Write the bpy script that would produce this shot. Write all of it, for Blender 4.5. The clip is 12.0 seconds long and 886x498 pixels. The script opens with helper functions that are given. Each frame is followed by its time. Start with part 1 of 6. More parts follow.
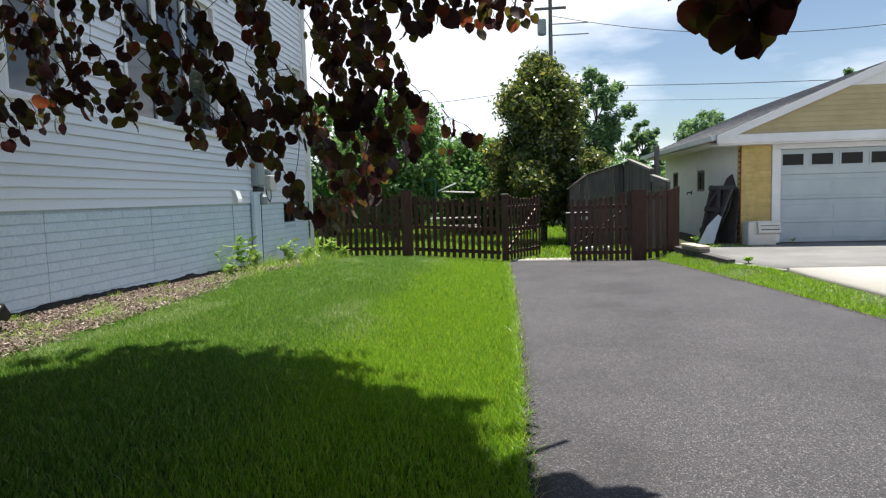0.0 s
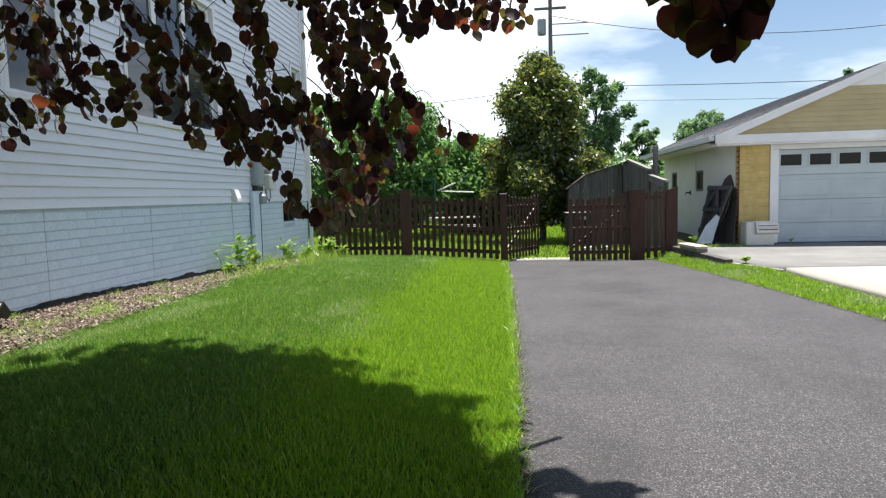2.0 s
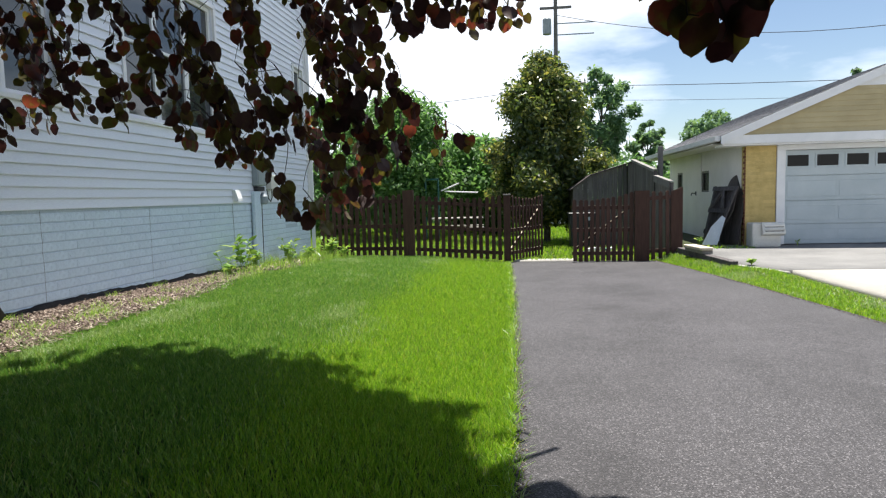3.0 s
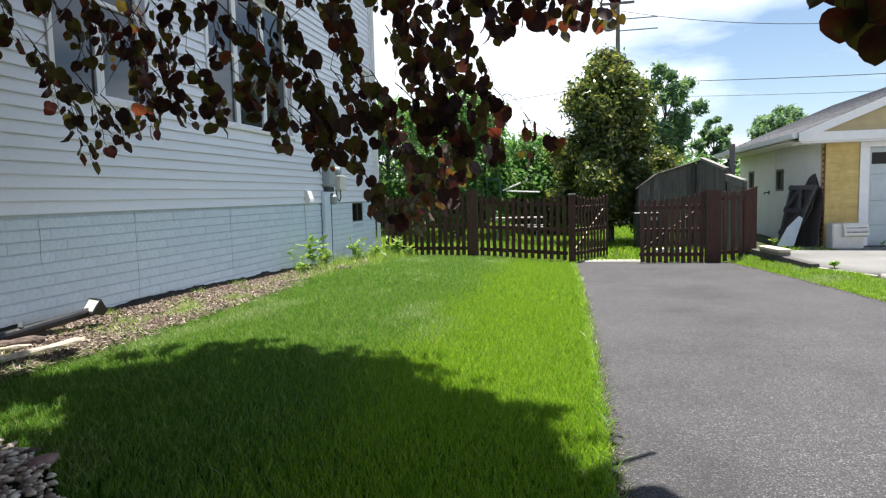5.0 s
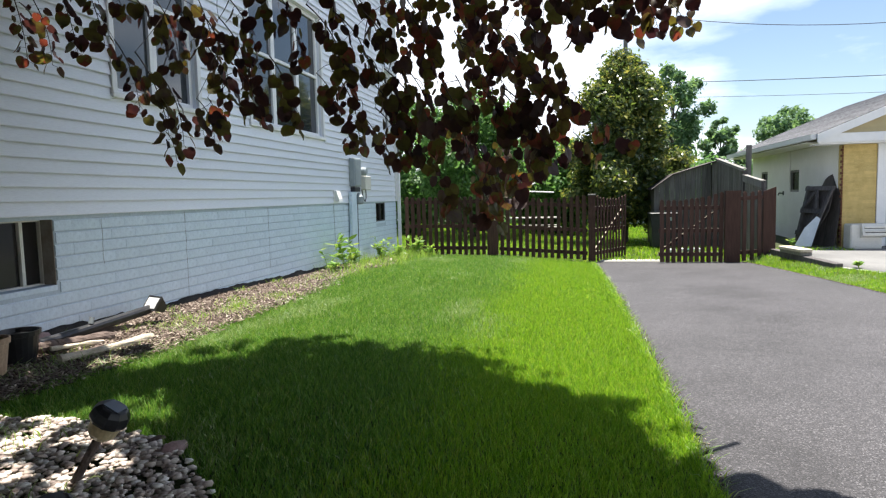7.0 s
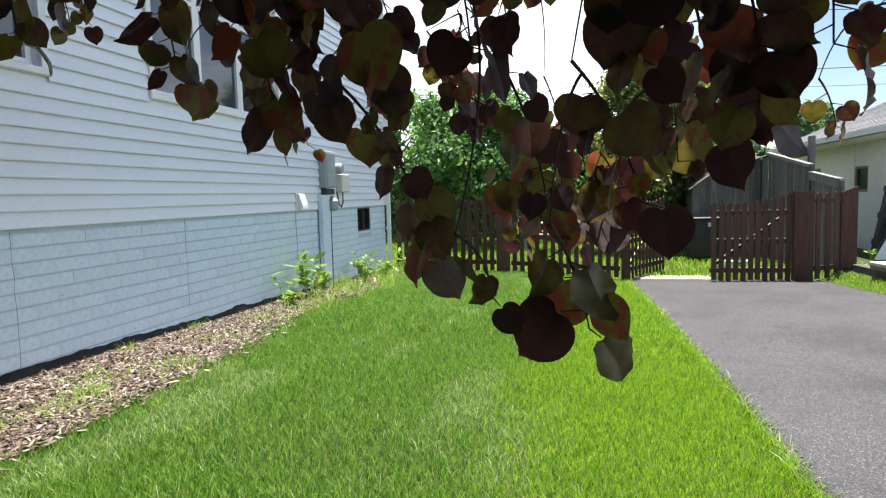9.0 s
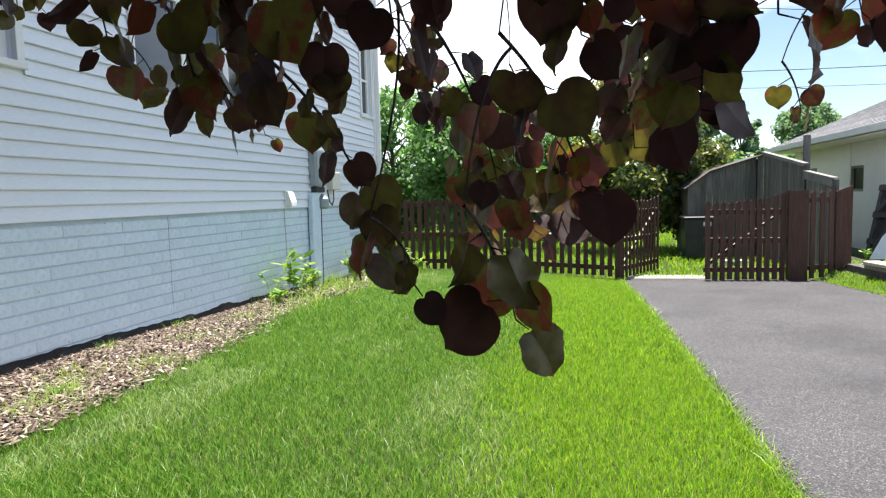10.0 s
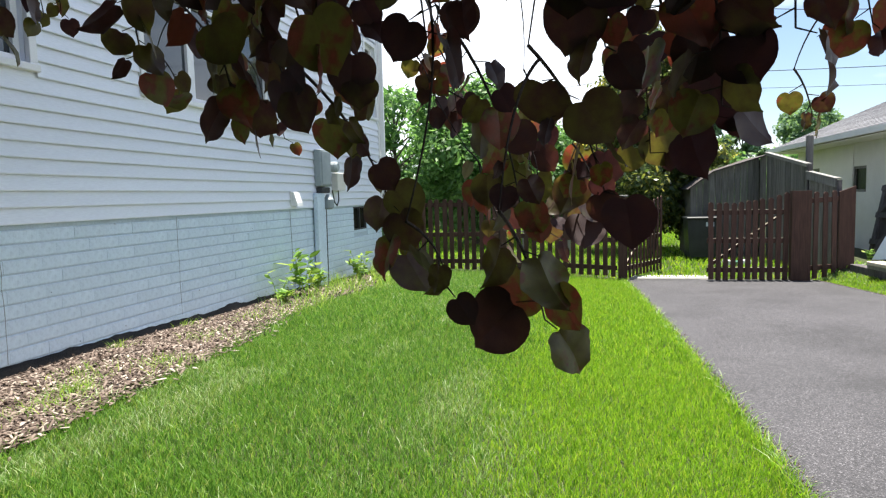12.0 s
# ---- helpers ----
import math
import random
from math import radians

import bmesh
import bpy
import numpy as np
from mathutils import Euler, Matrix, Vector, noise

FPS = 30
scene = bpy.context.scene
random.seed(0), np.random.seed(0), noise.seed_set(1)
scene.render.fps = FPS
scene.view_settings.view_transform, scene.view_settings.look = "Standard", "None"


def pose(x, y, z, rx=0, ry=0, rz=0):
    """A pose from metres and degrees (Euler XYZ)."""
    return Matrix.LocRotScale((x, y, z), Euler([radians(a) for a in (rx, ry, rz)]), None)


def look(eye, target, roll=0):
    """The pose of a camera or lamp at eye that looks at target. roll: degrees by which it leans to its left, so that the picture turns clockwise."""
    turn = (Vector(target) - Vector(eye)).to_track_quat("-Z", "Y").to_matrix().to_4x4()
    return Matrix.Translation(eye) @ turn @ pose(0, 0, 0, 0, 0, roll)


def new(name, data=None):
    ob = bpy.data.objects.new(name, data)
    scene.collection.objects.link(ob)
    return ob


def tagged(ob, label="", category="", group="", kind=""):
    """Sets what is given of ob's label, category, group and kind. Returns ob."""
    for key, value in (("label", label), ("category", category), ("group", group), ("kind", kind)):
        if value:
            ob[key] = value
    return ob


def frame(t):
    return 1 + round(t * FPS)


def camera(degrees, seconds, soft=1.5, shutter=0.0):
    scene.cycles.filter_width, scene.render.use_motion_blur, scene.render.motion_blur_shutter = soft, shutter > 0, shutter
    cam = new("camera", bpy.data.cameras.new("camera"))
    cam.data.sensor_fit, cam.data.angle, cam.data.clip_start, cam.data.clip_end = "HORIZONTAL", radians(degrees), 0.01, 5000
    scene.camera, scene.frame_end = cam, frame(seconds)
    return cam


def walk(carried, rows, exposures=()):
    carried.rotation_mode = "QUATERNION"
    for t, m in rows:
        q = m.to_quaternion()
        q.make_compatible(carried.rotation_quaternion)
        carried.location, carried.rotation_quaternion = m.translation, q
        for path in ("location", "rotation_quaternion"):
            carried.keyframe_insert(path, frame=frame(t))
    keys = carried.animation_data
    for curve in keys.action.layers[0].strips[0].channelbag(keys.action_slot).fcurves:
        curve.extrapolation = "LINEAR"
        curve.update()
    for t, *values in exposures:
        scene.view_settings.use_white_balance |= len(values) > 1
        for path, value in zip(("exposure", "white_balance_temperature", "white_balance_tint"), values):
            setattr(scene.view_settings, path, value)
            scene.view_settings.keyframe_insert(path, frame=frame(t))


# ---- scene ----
cam = camera(70.9, 12.0, 1.25)
# The camera's way: seconds, eye, target, roll.
PATH = [
    (0, (0.599, 0.537, 1.616), (0.364, 2.516, 1.447), -1.6),
    (0.5, (0.609, 0.526, 1.610), (0.375, 2.505, 1.441), -1.6),
    (1, (0.608, 0.515, 1.612), (0.374, 2.494, 1.443), -1.5),
    (1.5, (0.617, 0.510, 1.614), (0.382, 2.489, 1.445), -1.5),
    (2, (0.630, 0.500, 1.613), (0.395, 2.479, 1.443), -1.5),
    (2.5, (0.645, 0.559, 1.621), (0.411, 2.538, 1.450), -1.4),
    (2.7, (0.660, 0.599, 1.625), (0.426, 2.578, 1.454), -1.4),
    (4.3, (0.700, 0.591, 1.644), (0.273, 2.538, 1.477), -1.5),
    (4.5, (0.695, 0.586, 1.644), (0.268, 2.533, 1.477), -1.5),
    (5, (0.477, 0.521, 1.654), (0.052, 2.468, 1.485), -1.5),
    (5.5, (0.101, 0.524, 1.680), (-0.323, 2.471, 1.511), -1.5),
    (6, (0.027, 0.486, 1.691), (-0.398, 2.433, 1.521), -1.5),
    (6.5, (0.062, 0.257, 1.669), (-0.363, 2.204, 1.500), -1.4),
    (6.7, (0.052, 0.227, 1.669), (-0.373, 2.174, 1.500), -1.4),
    (8.3, (-0.272, 1.956, 1.704), (-0.709, 3.901, 1.536), -1.6),
    (8.5, (-0.367, 2.415, 1.741), (-0.805, 4.359, 1.573), -1.6),
    (9, (-0.470, 3.004, 1.732), (-0.907, 4.948, 1.562), -1.6),
    (9.5, (-0.409, 3.107, 1.712), (-0.845, 5.052, 1.541), -1.5),
    (10, (-0.362, 3.097, 1.700), (-0.797, 5.042, 1.530), -1.5),
    (10.5, (-0.341, 3.067, 1.704), (-0.775, 5.012, 1.534), -1.5),
    (11, (-0.340, 3.049, 1.699), (-0.772, 4.995, 1.530), -1.5),
    (11.5, (-0.372, 3.042, 1.710), (-0.803, 4.988, 1.538), -1.5),
    (12, (-0.400, 3.043, 1.710), (-0.839, 4.987, 1.540), -1.5),
]
walk(cam, [(t, look(eye, target, roll)) for t, eye, target, roll in PATH],
     [(0, 0.96), (0.6, 1.11), (2.5, 1.16), (4.5, 1.20), (5.5, 1.38), (6.5, 1.44), (8.5, 1.50), (10.5, 1.66), (12, 1.56)])

# ---- light and sky ----
SUN_ELEVATION, SUN_AZIMUTH = 79.5, -6.0         # degrees; azimuth from +y towards -x
sun_from = Vector((-math.sin(radians(SUN_AZIMUTH)) * math.cos(radians(SUN_ELEVATION)),
                   math.cos(radians(SUN_AZIMUTH)) * math.cos(radians(SUN_ELEVATION)), math.sin(radians(SUN_ELEVATION))))
world = bpy.data.worlds.new("sky")
scene.world = world
world.use_nodes = True
wn, wl = world.node_tree.nodes, world.node_tree.links
wn.clear()
sky = wn.new("ShaderNodeTexSky")
sky.sky_type, sky.sun_disc = "NISHITA", False
sky.sun_elevation, sky.sun_rotation = radians(SUN_ELEVATION), radians(-SUN_AZIMUTH)
sky.air_density, sky.dust_density, sky.ozone_density = 1.0, 0.6, 1.0
wcoord = wn.new("ShaderNodeTexCoord")
wmap = wn.new("ShaderNodeMapping")
wmap.inputs["Scale"].default_value = (1.0, 1.0, 3.2)
wmap.inputs["Location"].default_value = (0.35, 0.1, 0.25)
cloud = wn.new("ShaderNodeTexNoise")
cloud.inputs["Scale"].default_value, cloud.inputs["Detail"].default_value, cloud.inputs["Roughness"].default_value = 2.1, 7.0, 0.52
cover = wn.new("ShaderNodeValToRGB")
cover.color_ramp.elements[0].position, cover.color_ramp.elements[1].position = 0.42, 0.60
cmix = wn.new("ShaderNodeMixRGB")
cmix.inputs["Color2"].default_value = (9.6, 10.2, 11.2, 1)
bg = wn.new("ShaderNodeBackground")
bg.inputs["Strength"].default_value = 0.065
wout = wn.new("ShaderNodeOutputWorld")
wl.new(wcoord.outputs["Generated"], wmap.inputs["Vector"])
wl.new(wmap.outputs["Vector"], cloud.inputs["Vector"])
clear_way = Vector((0.301, 0.935, 0.189))             # where the blue shows between the clouds
squash = wn.new("ShaderNodeVectorMath")
squash.operation, squash.inputs[1].default_value = "MULTIPLY", (1.0, 1.0, 2.4)
wl.new(wcoord.outputs["Generated"], squash.inputs[0])
unit = wn.new("ShaderNodeVectorMath")
unit.operation = "NORMALIZE"
wl.new(squash.outputs["Vector"], unit.inputs[0])
toward = wn.new("ShaderNodeVectorMath")
toward.operation = "DOT_PRODUCT"
toward.inputs[1].default_value = Vector((clear_way.x, clear_way.y, clear_way.z * 2.4)).normalized()
wl.new(unit.outputs["Vector"], toward.inputs[0])
clear = wn.new("ShaderNodeMapRange")
clear.interpolation_type = "SMOOTHSTEP"
clear.inputs["From Min"].default_value, clear.inputs["From Max"].default_value = 0.955, 0.996
clear.inputs["To Min"].default_value, clear.inputs["To Max"].default_value = 0.06, -0.015
wl.new(toward.outputs["Value"], clear.inputs["Value"])
upward = wn.new("ShaderNodeSeparateXYZ")                 # the clouds thin out towards the zenith
wl.new(wcoord.outputs["Generated"], upward.inputs["Vector"])
zenith = wn.new("ShaderNodeMapRange")
zenith.interpolation_type = "SMOOTHSTEP"
zenith.inputs["From Min"].default_value, zenith.inputs["From Max"].default_value = 0.32, 0.65
zenith.inputs["To Min"].default_value, zenith.inputs["To Max"].default_value = 0.0, -0.30
wl.new(upward.outputs["Z"], zenith.inputs["Value"])
thinned = wn.new("ShaderNodeMath")
wl.new(clear.outputs["Result"], thinned.inputs[0]), wl.new(zenith.outputs["Result"], thinned.inputs[1])
amount = wn.new("ShaderNodeMath")
wl.new(cloud.outputs["Fac"], amount.inputs[0]), wl.new(thinned.outputs[0], amount.inputs[1])
wl.new(amount.outputs[0], cover.inputs["Fac"])
wl.new(cover.outputs["Color"], cmix.inputs["Fac"])
wl.new(sky.outputs["Color"], cmix.inputs["Color1"])
wl.new(cmix.outputs["Color"], bg.inputs["Color"])
wl.new(bg.outputs["Background"], wout.inputs["Surface"])
sun_data = bpy.data.lights.new("sun", "SUN")
sun_data.energy, sun_data.angle, sun_data.color = 5.0, radians(0.6), (1.0, 0.95, 0.87)
sun = new("sun", sun_data)
sun.matrix_world = look(sun_from * 50, (0, 0, 0))


# ---- materials ----
def nodes_of(name):
    m = bpy.data.materials.new(name)
    m.use_nodes = True
    return m, m.node_tree.nodes, m.node_tree.links, m.node_tree.nodes["Principled BSDF"]


def noise_node(n, l, scale, detail=4.0, rough=0.6, stretch=None):
    tc = n.new("ShaderNodeTexCoord")
    t = n.new("ShaderNodeTexNoise")
    t.inputs["Scale"].default_value, t.inputs["Detail"].default_value, t.inputs["Roughness"].default_value = scale, detail, rough
    if stretch:
        mp = n.new("ShaderNodeMapping")
        mp.inputs["Scale"].default_value = stretch
        l.new(tc.outputs["Object"], mp.inputs["Vector"])
        l.new(mp.outputs["Vector"], t.inputs["Vector"])
    else:
        l.new(tc.outputs["Object"], t.inputs["Vector"])
    return t


def ramp_node(n, l, source, stops):
    r = n.new("ShaderNodeValToRGB")
    e = r.color_ramp.elements
    while len(e) < len(stops):
        e.new(0.5)
    for k, (p, c) in enumerate(stops):
        e[k].position, e[k].color = p, (*c, 1)
    l.new(source, r.inputs["Fac"])
    return r


def surface(name, dark, light, scale=6.0, grain=90.0, rough=0.7, bump=0.15, metal=0.0, stretch=None, vary=0.12, spec=0.4, lo=0.3, hi=0.7, speck=1.0):
    """A worn surface: broad patches between two colours, fine grain on top, a slight change from piece to piece, fine relief."""
    m, n, l, p = nodes_of(name)
    big = noise_node(n, l, scale, 5.0, 0.6, stretch)
    fine = noise_node(n, l, grain, 3.0, 0.6, stretch)
    base = ramp_node(n, l, big.outputs["Fac"], [(lo, dark), (hi, light)])
    g = ramp_node(n, l, fine.outputs["Fac"], [(0.25, (1 - 0.28 * speck,) * 3), (0.75, (1 + 0.15 * speck,) * 3)])
    mul = n.new("ShaderNodeMixRGB")
    mul.blend_type, mul.inputs["Fac"].default_value = "MULTIPLY", 1.0
    l.new(base.outputs["Color"], mul.inputs["Color1"])
    l.new(g.outputs["Color"], mul.inputs["Color2"])
    info = n.new("ShaderNodeObjectInfo")
    v = ramp_node(n, l, info.outputs["Random"], [(0.0, (1 - vary,) * 3), (1.0, (1 + vary,) * 3)])
    mul2 = n.new("ShaderNodeMixRGB")
    mul2.blend_type, mul2.inputs["Fac"].default_value = "MULTIPLY", 1.0
    l.new(mul.outputs["Color"], mul2.inputs["Color1"])
    l.new(v.outputs["Color"], mul2.inputs["Color2"])
    l.new(mul2.outputs["Color"], p.inputs["Base Color"])
    p.inputs["Roughness"].default_value, p.inputs["Metallic"].default_value = rough, metal
    p.inputs["Specular IOR Level"].default_value = spec
    if bump:
        b = n.new("ShaderNodeBump")
        b.inputs["Strength"].default_value, b.inputs["Distance"].default_value = bump, 0.01
        l.new(fine.outputs["Fac"], b.inputs["Height"])
        l.new(b.outputs["Normal"], p.inputs["Normal"])
    return m


def leafy(name, stops, lit, rough=0.5, spec=0.35, mix=0.45, per_object=False, mottle=0.0, spot=26.0):
    """Leaves: a colour of its own for each one, light showing through."""
    m, n, l, p = nodes_of(name)
    if per_object:
        info = n.new("ShaderNodeObjectInfo")
        source = info.outputs["Random"]
    else:
        info = n.new("ShaderNodeNewGeometry")
        source = info.outputs["Random Per Island"]
    if mottle:
        spots = noise_node(n, l, spot, 3.0, 0.55)
        shift = n.new("ShaderNodeMath")
        shift.operation, shift.inputs[1].default_value, shift.inputs[2].default_value = "MULTIPLY_ADD", mottle, -0.5 * mottle
        l.new(spots.outputs["Fac"], shift.inputs[0])
        total = n.new("ShaderNodeMath")
        total.use_clamp = True
        l.new(source, total.inputs[0]), l.new(shift.outputs[0], total.inputs[1])
        source = total.outputs[0]
    c = ramp_node(n, l, source, stops)
    c.color_ramp.interpolation = "LINEAR"
    t2 = ramp_node(n, l, source, lit)
    vein = noise_node(n, l, 60.0, 3.0)
    vr = ramp_node(n, l, vein.outputs["Fac"], [(0.3, (0.75,) * 3), (0.7, (1.15,) * 3)])
    mul = n.new("ShaderNodeMixRGB")
    mul.blend_type, mul.inputs["Fac"].default_value = "MULTIPLY", 1.0
    l.new(c.outputs["Color"], mul.inputs["Color1"])
    l.new(vr.outputs["Color"], mul.inputs["Color2"])
    l.new(mul.outputs["Color"], p.inputs["Base Color"])
    p.inputs["Roughness"].default_value, p.inputs["Specular IOR Level"].default_value = rough, spec
    tr = n.new("ShaderNodeBsdfTranslucent")
    l.new(t2.outputs["Color"], tr.inputs["Color"])
    mx = n.new("ShaderNodeMixShader")
    mx.inputs["Fac"].default_value = mix
    l.new(p.outputs["BSDF"], mx.inputs[1])
    l.new(tr.outputs["BSDF"], mx.inputs[2])
    l.new(mx.outputs["Shader"], n["Material Output"].inputs["Surface"])
    return m


def glassy(name, tint=(0.03, 0.035, 0.04), rough=0.05, spec=0.9):
    m, n, l, p = nodes_of(name)
    p.inputs["Base Color"].default_value = (*tint, 1)
    p.inputs["Roughness"].default_value, p.inputs["Specular IOR Level"].default_value = rough, spec
    return m


def asphalt_material():
    m, n, l, p = nodes_of("asphalt")
    stones = n.new("ShaderNodeTexVoronoi")
    tc = n.new("ShaderNodeTexCoord")
    stones.inputs["Scale"].default_value = 150.0
    l.new(tc.outputs["Object"], stones.inputs["Vector"])
    each = ramp_node(n, l, stones.outputs["Color"], [(0.2, (0.018, 0.017, 0.019)), (0.72, (0.058, 0.055, 0.060)), (0.97, (0.19, 0.182, 0.192))])
    wear = noise_node(n, l, 0.8, 6.0, 0.66)
    w = ramp_node(n, l, wear.outputs["Fac"], [(0.34, (0.58,) * 3), (0.5, (0.94,) * 3), (0.7, (1.18,) * 3)])
    mul = n.new("ShaderNodeMixRGB")
    mul.blend_type, mul.inputs["Fac"].default_value = "MULTIPLY", 1.0
    l.new(each.outputs["Color"], mul.inputs["Color1"])
    l.new(w.outputs["Color"], mul.inputs["Color2"])
    l.new(mul.outputs["Color"], p.inputs["Base Color"])
    p.inputs["Roughness"].default_value = 0.72
    b = n.new("ShaderNodeBump")
    b.inputs["Strength"].default_value, b.inputs["Distance"].default_value = 0.8, 0.006
    l.new(stones.outputs["Distance"], b.inputs["Height"])
    l.new(b.outputs["Normal"], p.inputs["Normal"])
    return m


def brick_material(name, dark, light):
    """Thick old paint over raked bricks: soft blotches, combed upright scratches on some bricks, a few dark chips."""
    m, n, l, p = nodes_of(name)
    big = noise_node(n, l, 3.0, 5.0, 0.6)
    base = ramp_node(n, l, big.outputs["Fac"], [(0.3, dark), (0.7, light)])
    comb = noise_node(n, l, 1.0, 2.0, 0.5, (40.0, 170.0, 5.0))
    info = n.new("ShaderNodeObjectInfo")
    some = ramp_node(n, l, info.outputs["Random"], [(0.35, (0.15,) * 3), (0.8, (1.0,) * 3)])
    tone = ramp_node(n, l, info.outputs["Random"], [(0.0, (0.95,) * 3), (1.0, (1.03,) * 3)])
    where = n.new("ShaderNodeNewGeometry")
    chips_at = n.new("ShaderNodeTexVoronoi")
    chips_at.inputs["Scale"].default_value, chips_at.inputs["Randomness"].default_value = 8.0, 1.0
    l.new(where.outputs["Position"], chips_at.inputs["Vector"])
    near = n.new("ShaderNodeMath")
    near.operation = "MULTIPLY_ADD"
    l.new(chips_at.outputs["Color"], near.inputs[0])
    near.inputs[1].default_value = 0.16
    l.new(chips_at.outputs["Distance"], near.inputs[2])
    chip = ramp_node(n, l, near.outputs[0], [(0.085, (0.18, 0.19, 0.20)), (0.12, (1.0,) * 3)])
    grime = noise_node(n, l, 26.0, 4.0, 0.65)
    g = ramp_node(n, l, grime.outputs["Fac"], [(0.30, (0.84, 0.85, 0.86)), (0.55, (1.0,) * 3)])
    last = base.outputs["Color"]
    for k in (tone, chip, g):
        mul = n.new("ShaderNodeMixRGB")
        mul.blend_type, mul.inputs["Fac"].default_value = "MULTIPLY", 1.0
        l.new(last, mul.inputs["Color1"]), l.new(k.outputs["Color"], mul.inputs["Color2"])
        last = mul.outputs["Color"]
    l.new(last, p.inputs["Base Color"])
    p.inputs["Roughness"].default_value, p.inputs["Specular IOR Level"].default_value = 0.5, 0.4
    rake = n.new("ShaderNodeMath")
    rake.operation = "MULTIPLY"
    l.new(comb.outputs["Fac"], rake.inputs[0]), l.new(some.outputs["Color"], rake.inputs[1])
    total = n.new("ShaderNodeMath")
    total.operation, total.inputs[1].default_value = "MULTIPLY_ADD", 0.9
    l.new(grime.outputs["Fac"], total.inputs[0]), l.new(rake.outputs[0], total.inputs[2])
    b = n.new("ShaderNodeBump")
    b.inputs["Strength"].default_value, b.inputs["Distance"].default_value = 0.5, 0.008
    l.new(total.outputs[0], b.inputs["Height"])
    l.new(b.outputs["Normal"], p.inputs["Normal"])
    return m


M_SOIL = surface("lawn_soil", (0.020, 0.027, 0.006), (0.040, 0.054, 0.011), 2.0, 60, 0.9, 0.4)
M_ASPHALT = asphalt_material()
M_MULCH = surface("mulch_soil", (0.05, 0.03, 0.02), (0.14, 0.10, 0.07), 5, 50, 0.95, 0.6)
M_CHIP = leafy("mulch_chip", [(0.0, (0.05, 0.036, 0.030)), (0.5, (0.135, 0.10, 0.08)), (0.85, (0.26, 0.205, 0.17)), (1.0, (0.48, 0.42, 0.35))],
               [(0.0, (0.02, 0.01, 0.01)), (1.0, (0.05, 0.04, 0.03))], 0.9, 0.2, 0.02)
M_PEBBLE = leafy("pebble", [(0.0, (0.24, 0.19, 0.17)), (0.3, (0.46, 0.38, 0.33)), (0.75, (0.66, 0.58, 0.50)), (1.0, (0.82, 0.78, 0.72))],
                 [(0.0, (0.02, 0.01, 0.01)), (1.0, (0.05, 0.04, 0.03))], 0.7, 0.3, 0.0)
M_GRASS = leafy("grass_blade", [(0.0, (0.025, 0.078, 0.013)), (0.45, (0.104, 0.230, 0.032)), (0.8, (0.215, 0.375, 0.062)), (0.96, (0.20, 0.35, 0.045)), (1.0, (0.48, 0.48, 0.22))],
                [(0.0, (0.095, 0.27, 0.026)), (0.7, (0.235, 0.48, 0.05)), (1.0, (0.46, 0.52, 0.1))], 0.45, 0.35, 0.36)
M_GRASS_YELLOW = leafy("yellow_grass_blade", [(0.0, (0.042, 0.115, 0.010)), (0.45, (0.155, 0.305, 0.024)), (0.85, (0.270, 0.435, 0.042)), (1.0, (0.36, 0.42, 0.08))],
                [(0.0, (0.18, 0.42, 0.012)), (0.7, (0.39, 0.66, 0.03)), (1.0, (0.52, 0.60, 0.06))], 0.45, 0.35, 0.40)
# pale blades: dry grass, and on the lawn sun glints put into the colour
M_GRASS_DRY_GLINT = leafy("dry_glint_grass_blade", [(0.0, (0.10, 0.21, 0.04)), (0.5, (0.22, 0.36, 0.10)), (0.85, (0.38, 0.50, 0.24)), (1.0, (0.60, 0.62, 0.42))],
                [(0.0, (0.18, 0.32, 0.03)), (1.0, (0.5, 0.55, 0.2))], 0.4, 0.45, 0.35)
M_BRICK = brick_material("painted_brick", (0.58, 0.685, 0.785), (0.67, 0.775, 0.87))
M_MORTAR = surface("painted_mortar", (0.46, 0.55, 0.64), (0.55, 0.645, 0.74), 5.0, 45, 0.65, 0.5, speck=0.45)
M_SIDING = surface("vinyl_siding", (0.71, 0.74, 0.805), (0.78, 0.805, 0.865), 1.2, 160, 0.5, 0.05, vary=0.03, stretch=(1, 0.12, 1), speck=0.3)
M_WHITE = surface("white_trim", (0.70, 0.71, 0.72), (0.82, 0.82, 0.82), 2.0, 120, 0.45, 0.05, vary=0.03, speck=0.3)
M_TAR = surface("black_tar", (0.008, 0.008, 0.009), (0.026, 0.024, 0.023), 9, 80, 0.85, 0.8)
M_FENCE = surface("brown_stain", (0.052, 0.0275, 0.0210), (0.093, 0.0500, 0.0380), 5, 90, 0.75, 0.4, stretch=(6, 6, 0.6), vary=0.22, spec=0.2)
M_GREYWOOD = surface("weathered_wood", (0.14, 0.135, 0.125), (0.30, 0.29, 0.27), 4, 60, 0.85, 0.5, stretch=(7, 7, 0.5), vary=0.2)
M_SHEDWOOD = surface("shed_boards", (0.085, 0.080, 0.072), (0.20, 0.19, 0.17), 4, 60, 0.85, 0.5, stretch=(7, 7, 0.5), vary=0.25)
M_DARKWOOD = surface("dark_weathered_wood", (0.055, 0.050, 0.050), (0.14, 0.128, 0.125), 4, 70, 0.85, 0.5, stretch=(6, 6, 0.6), vary=0.2)
M_OLDGATE = surface("old_gate_boards", (0.045, 0.038, 0.036), (0.115, 0.098, 0.092), 4, 70, 0.85, 0.5, stretch=(6, 6, 0.6), vary=0.2)
M_STUCCO = surface("cream_painted_wall", (0.80, 0.78, 0.735), (0.89, 0.87, 0.83), 1.3, 70, 0.8, 0.3, speck=0.3)
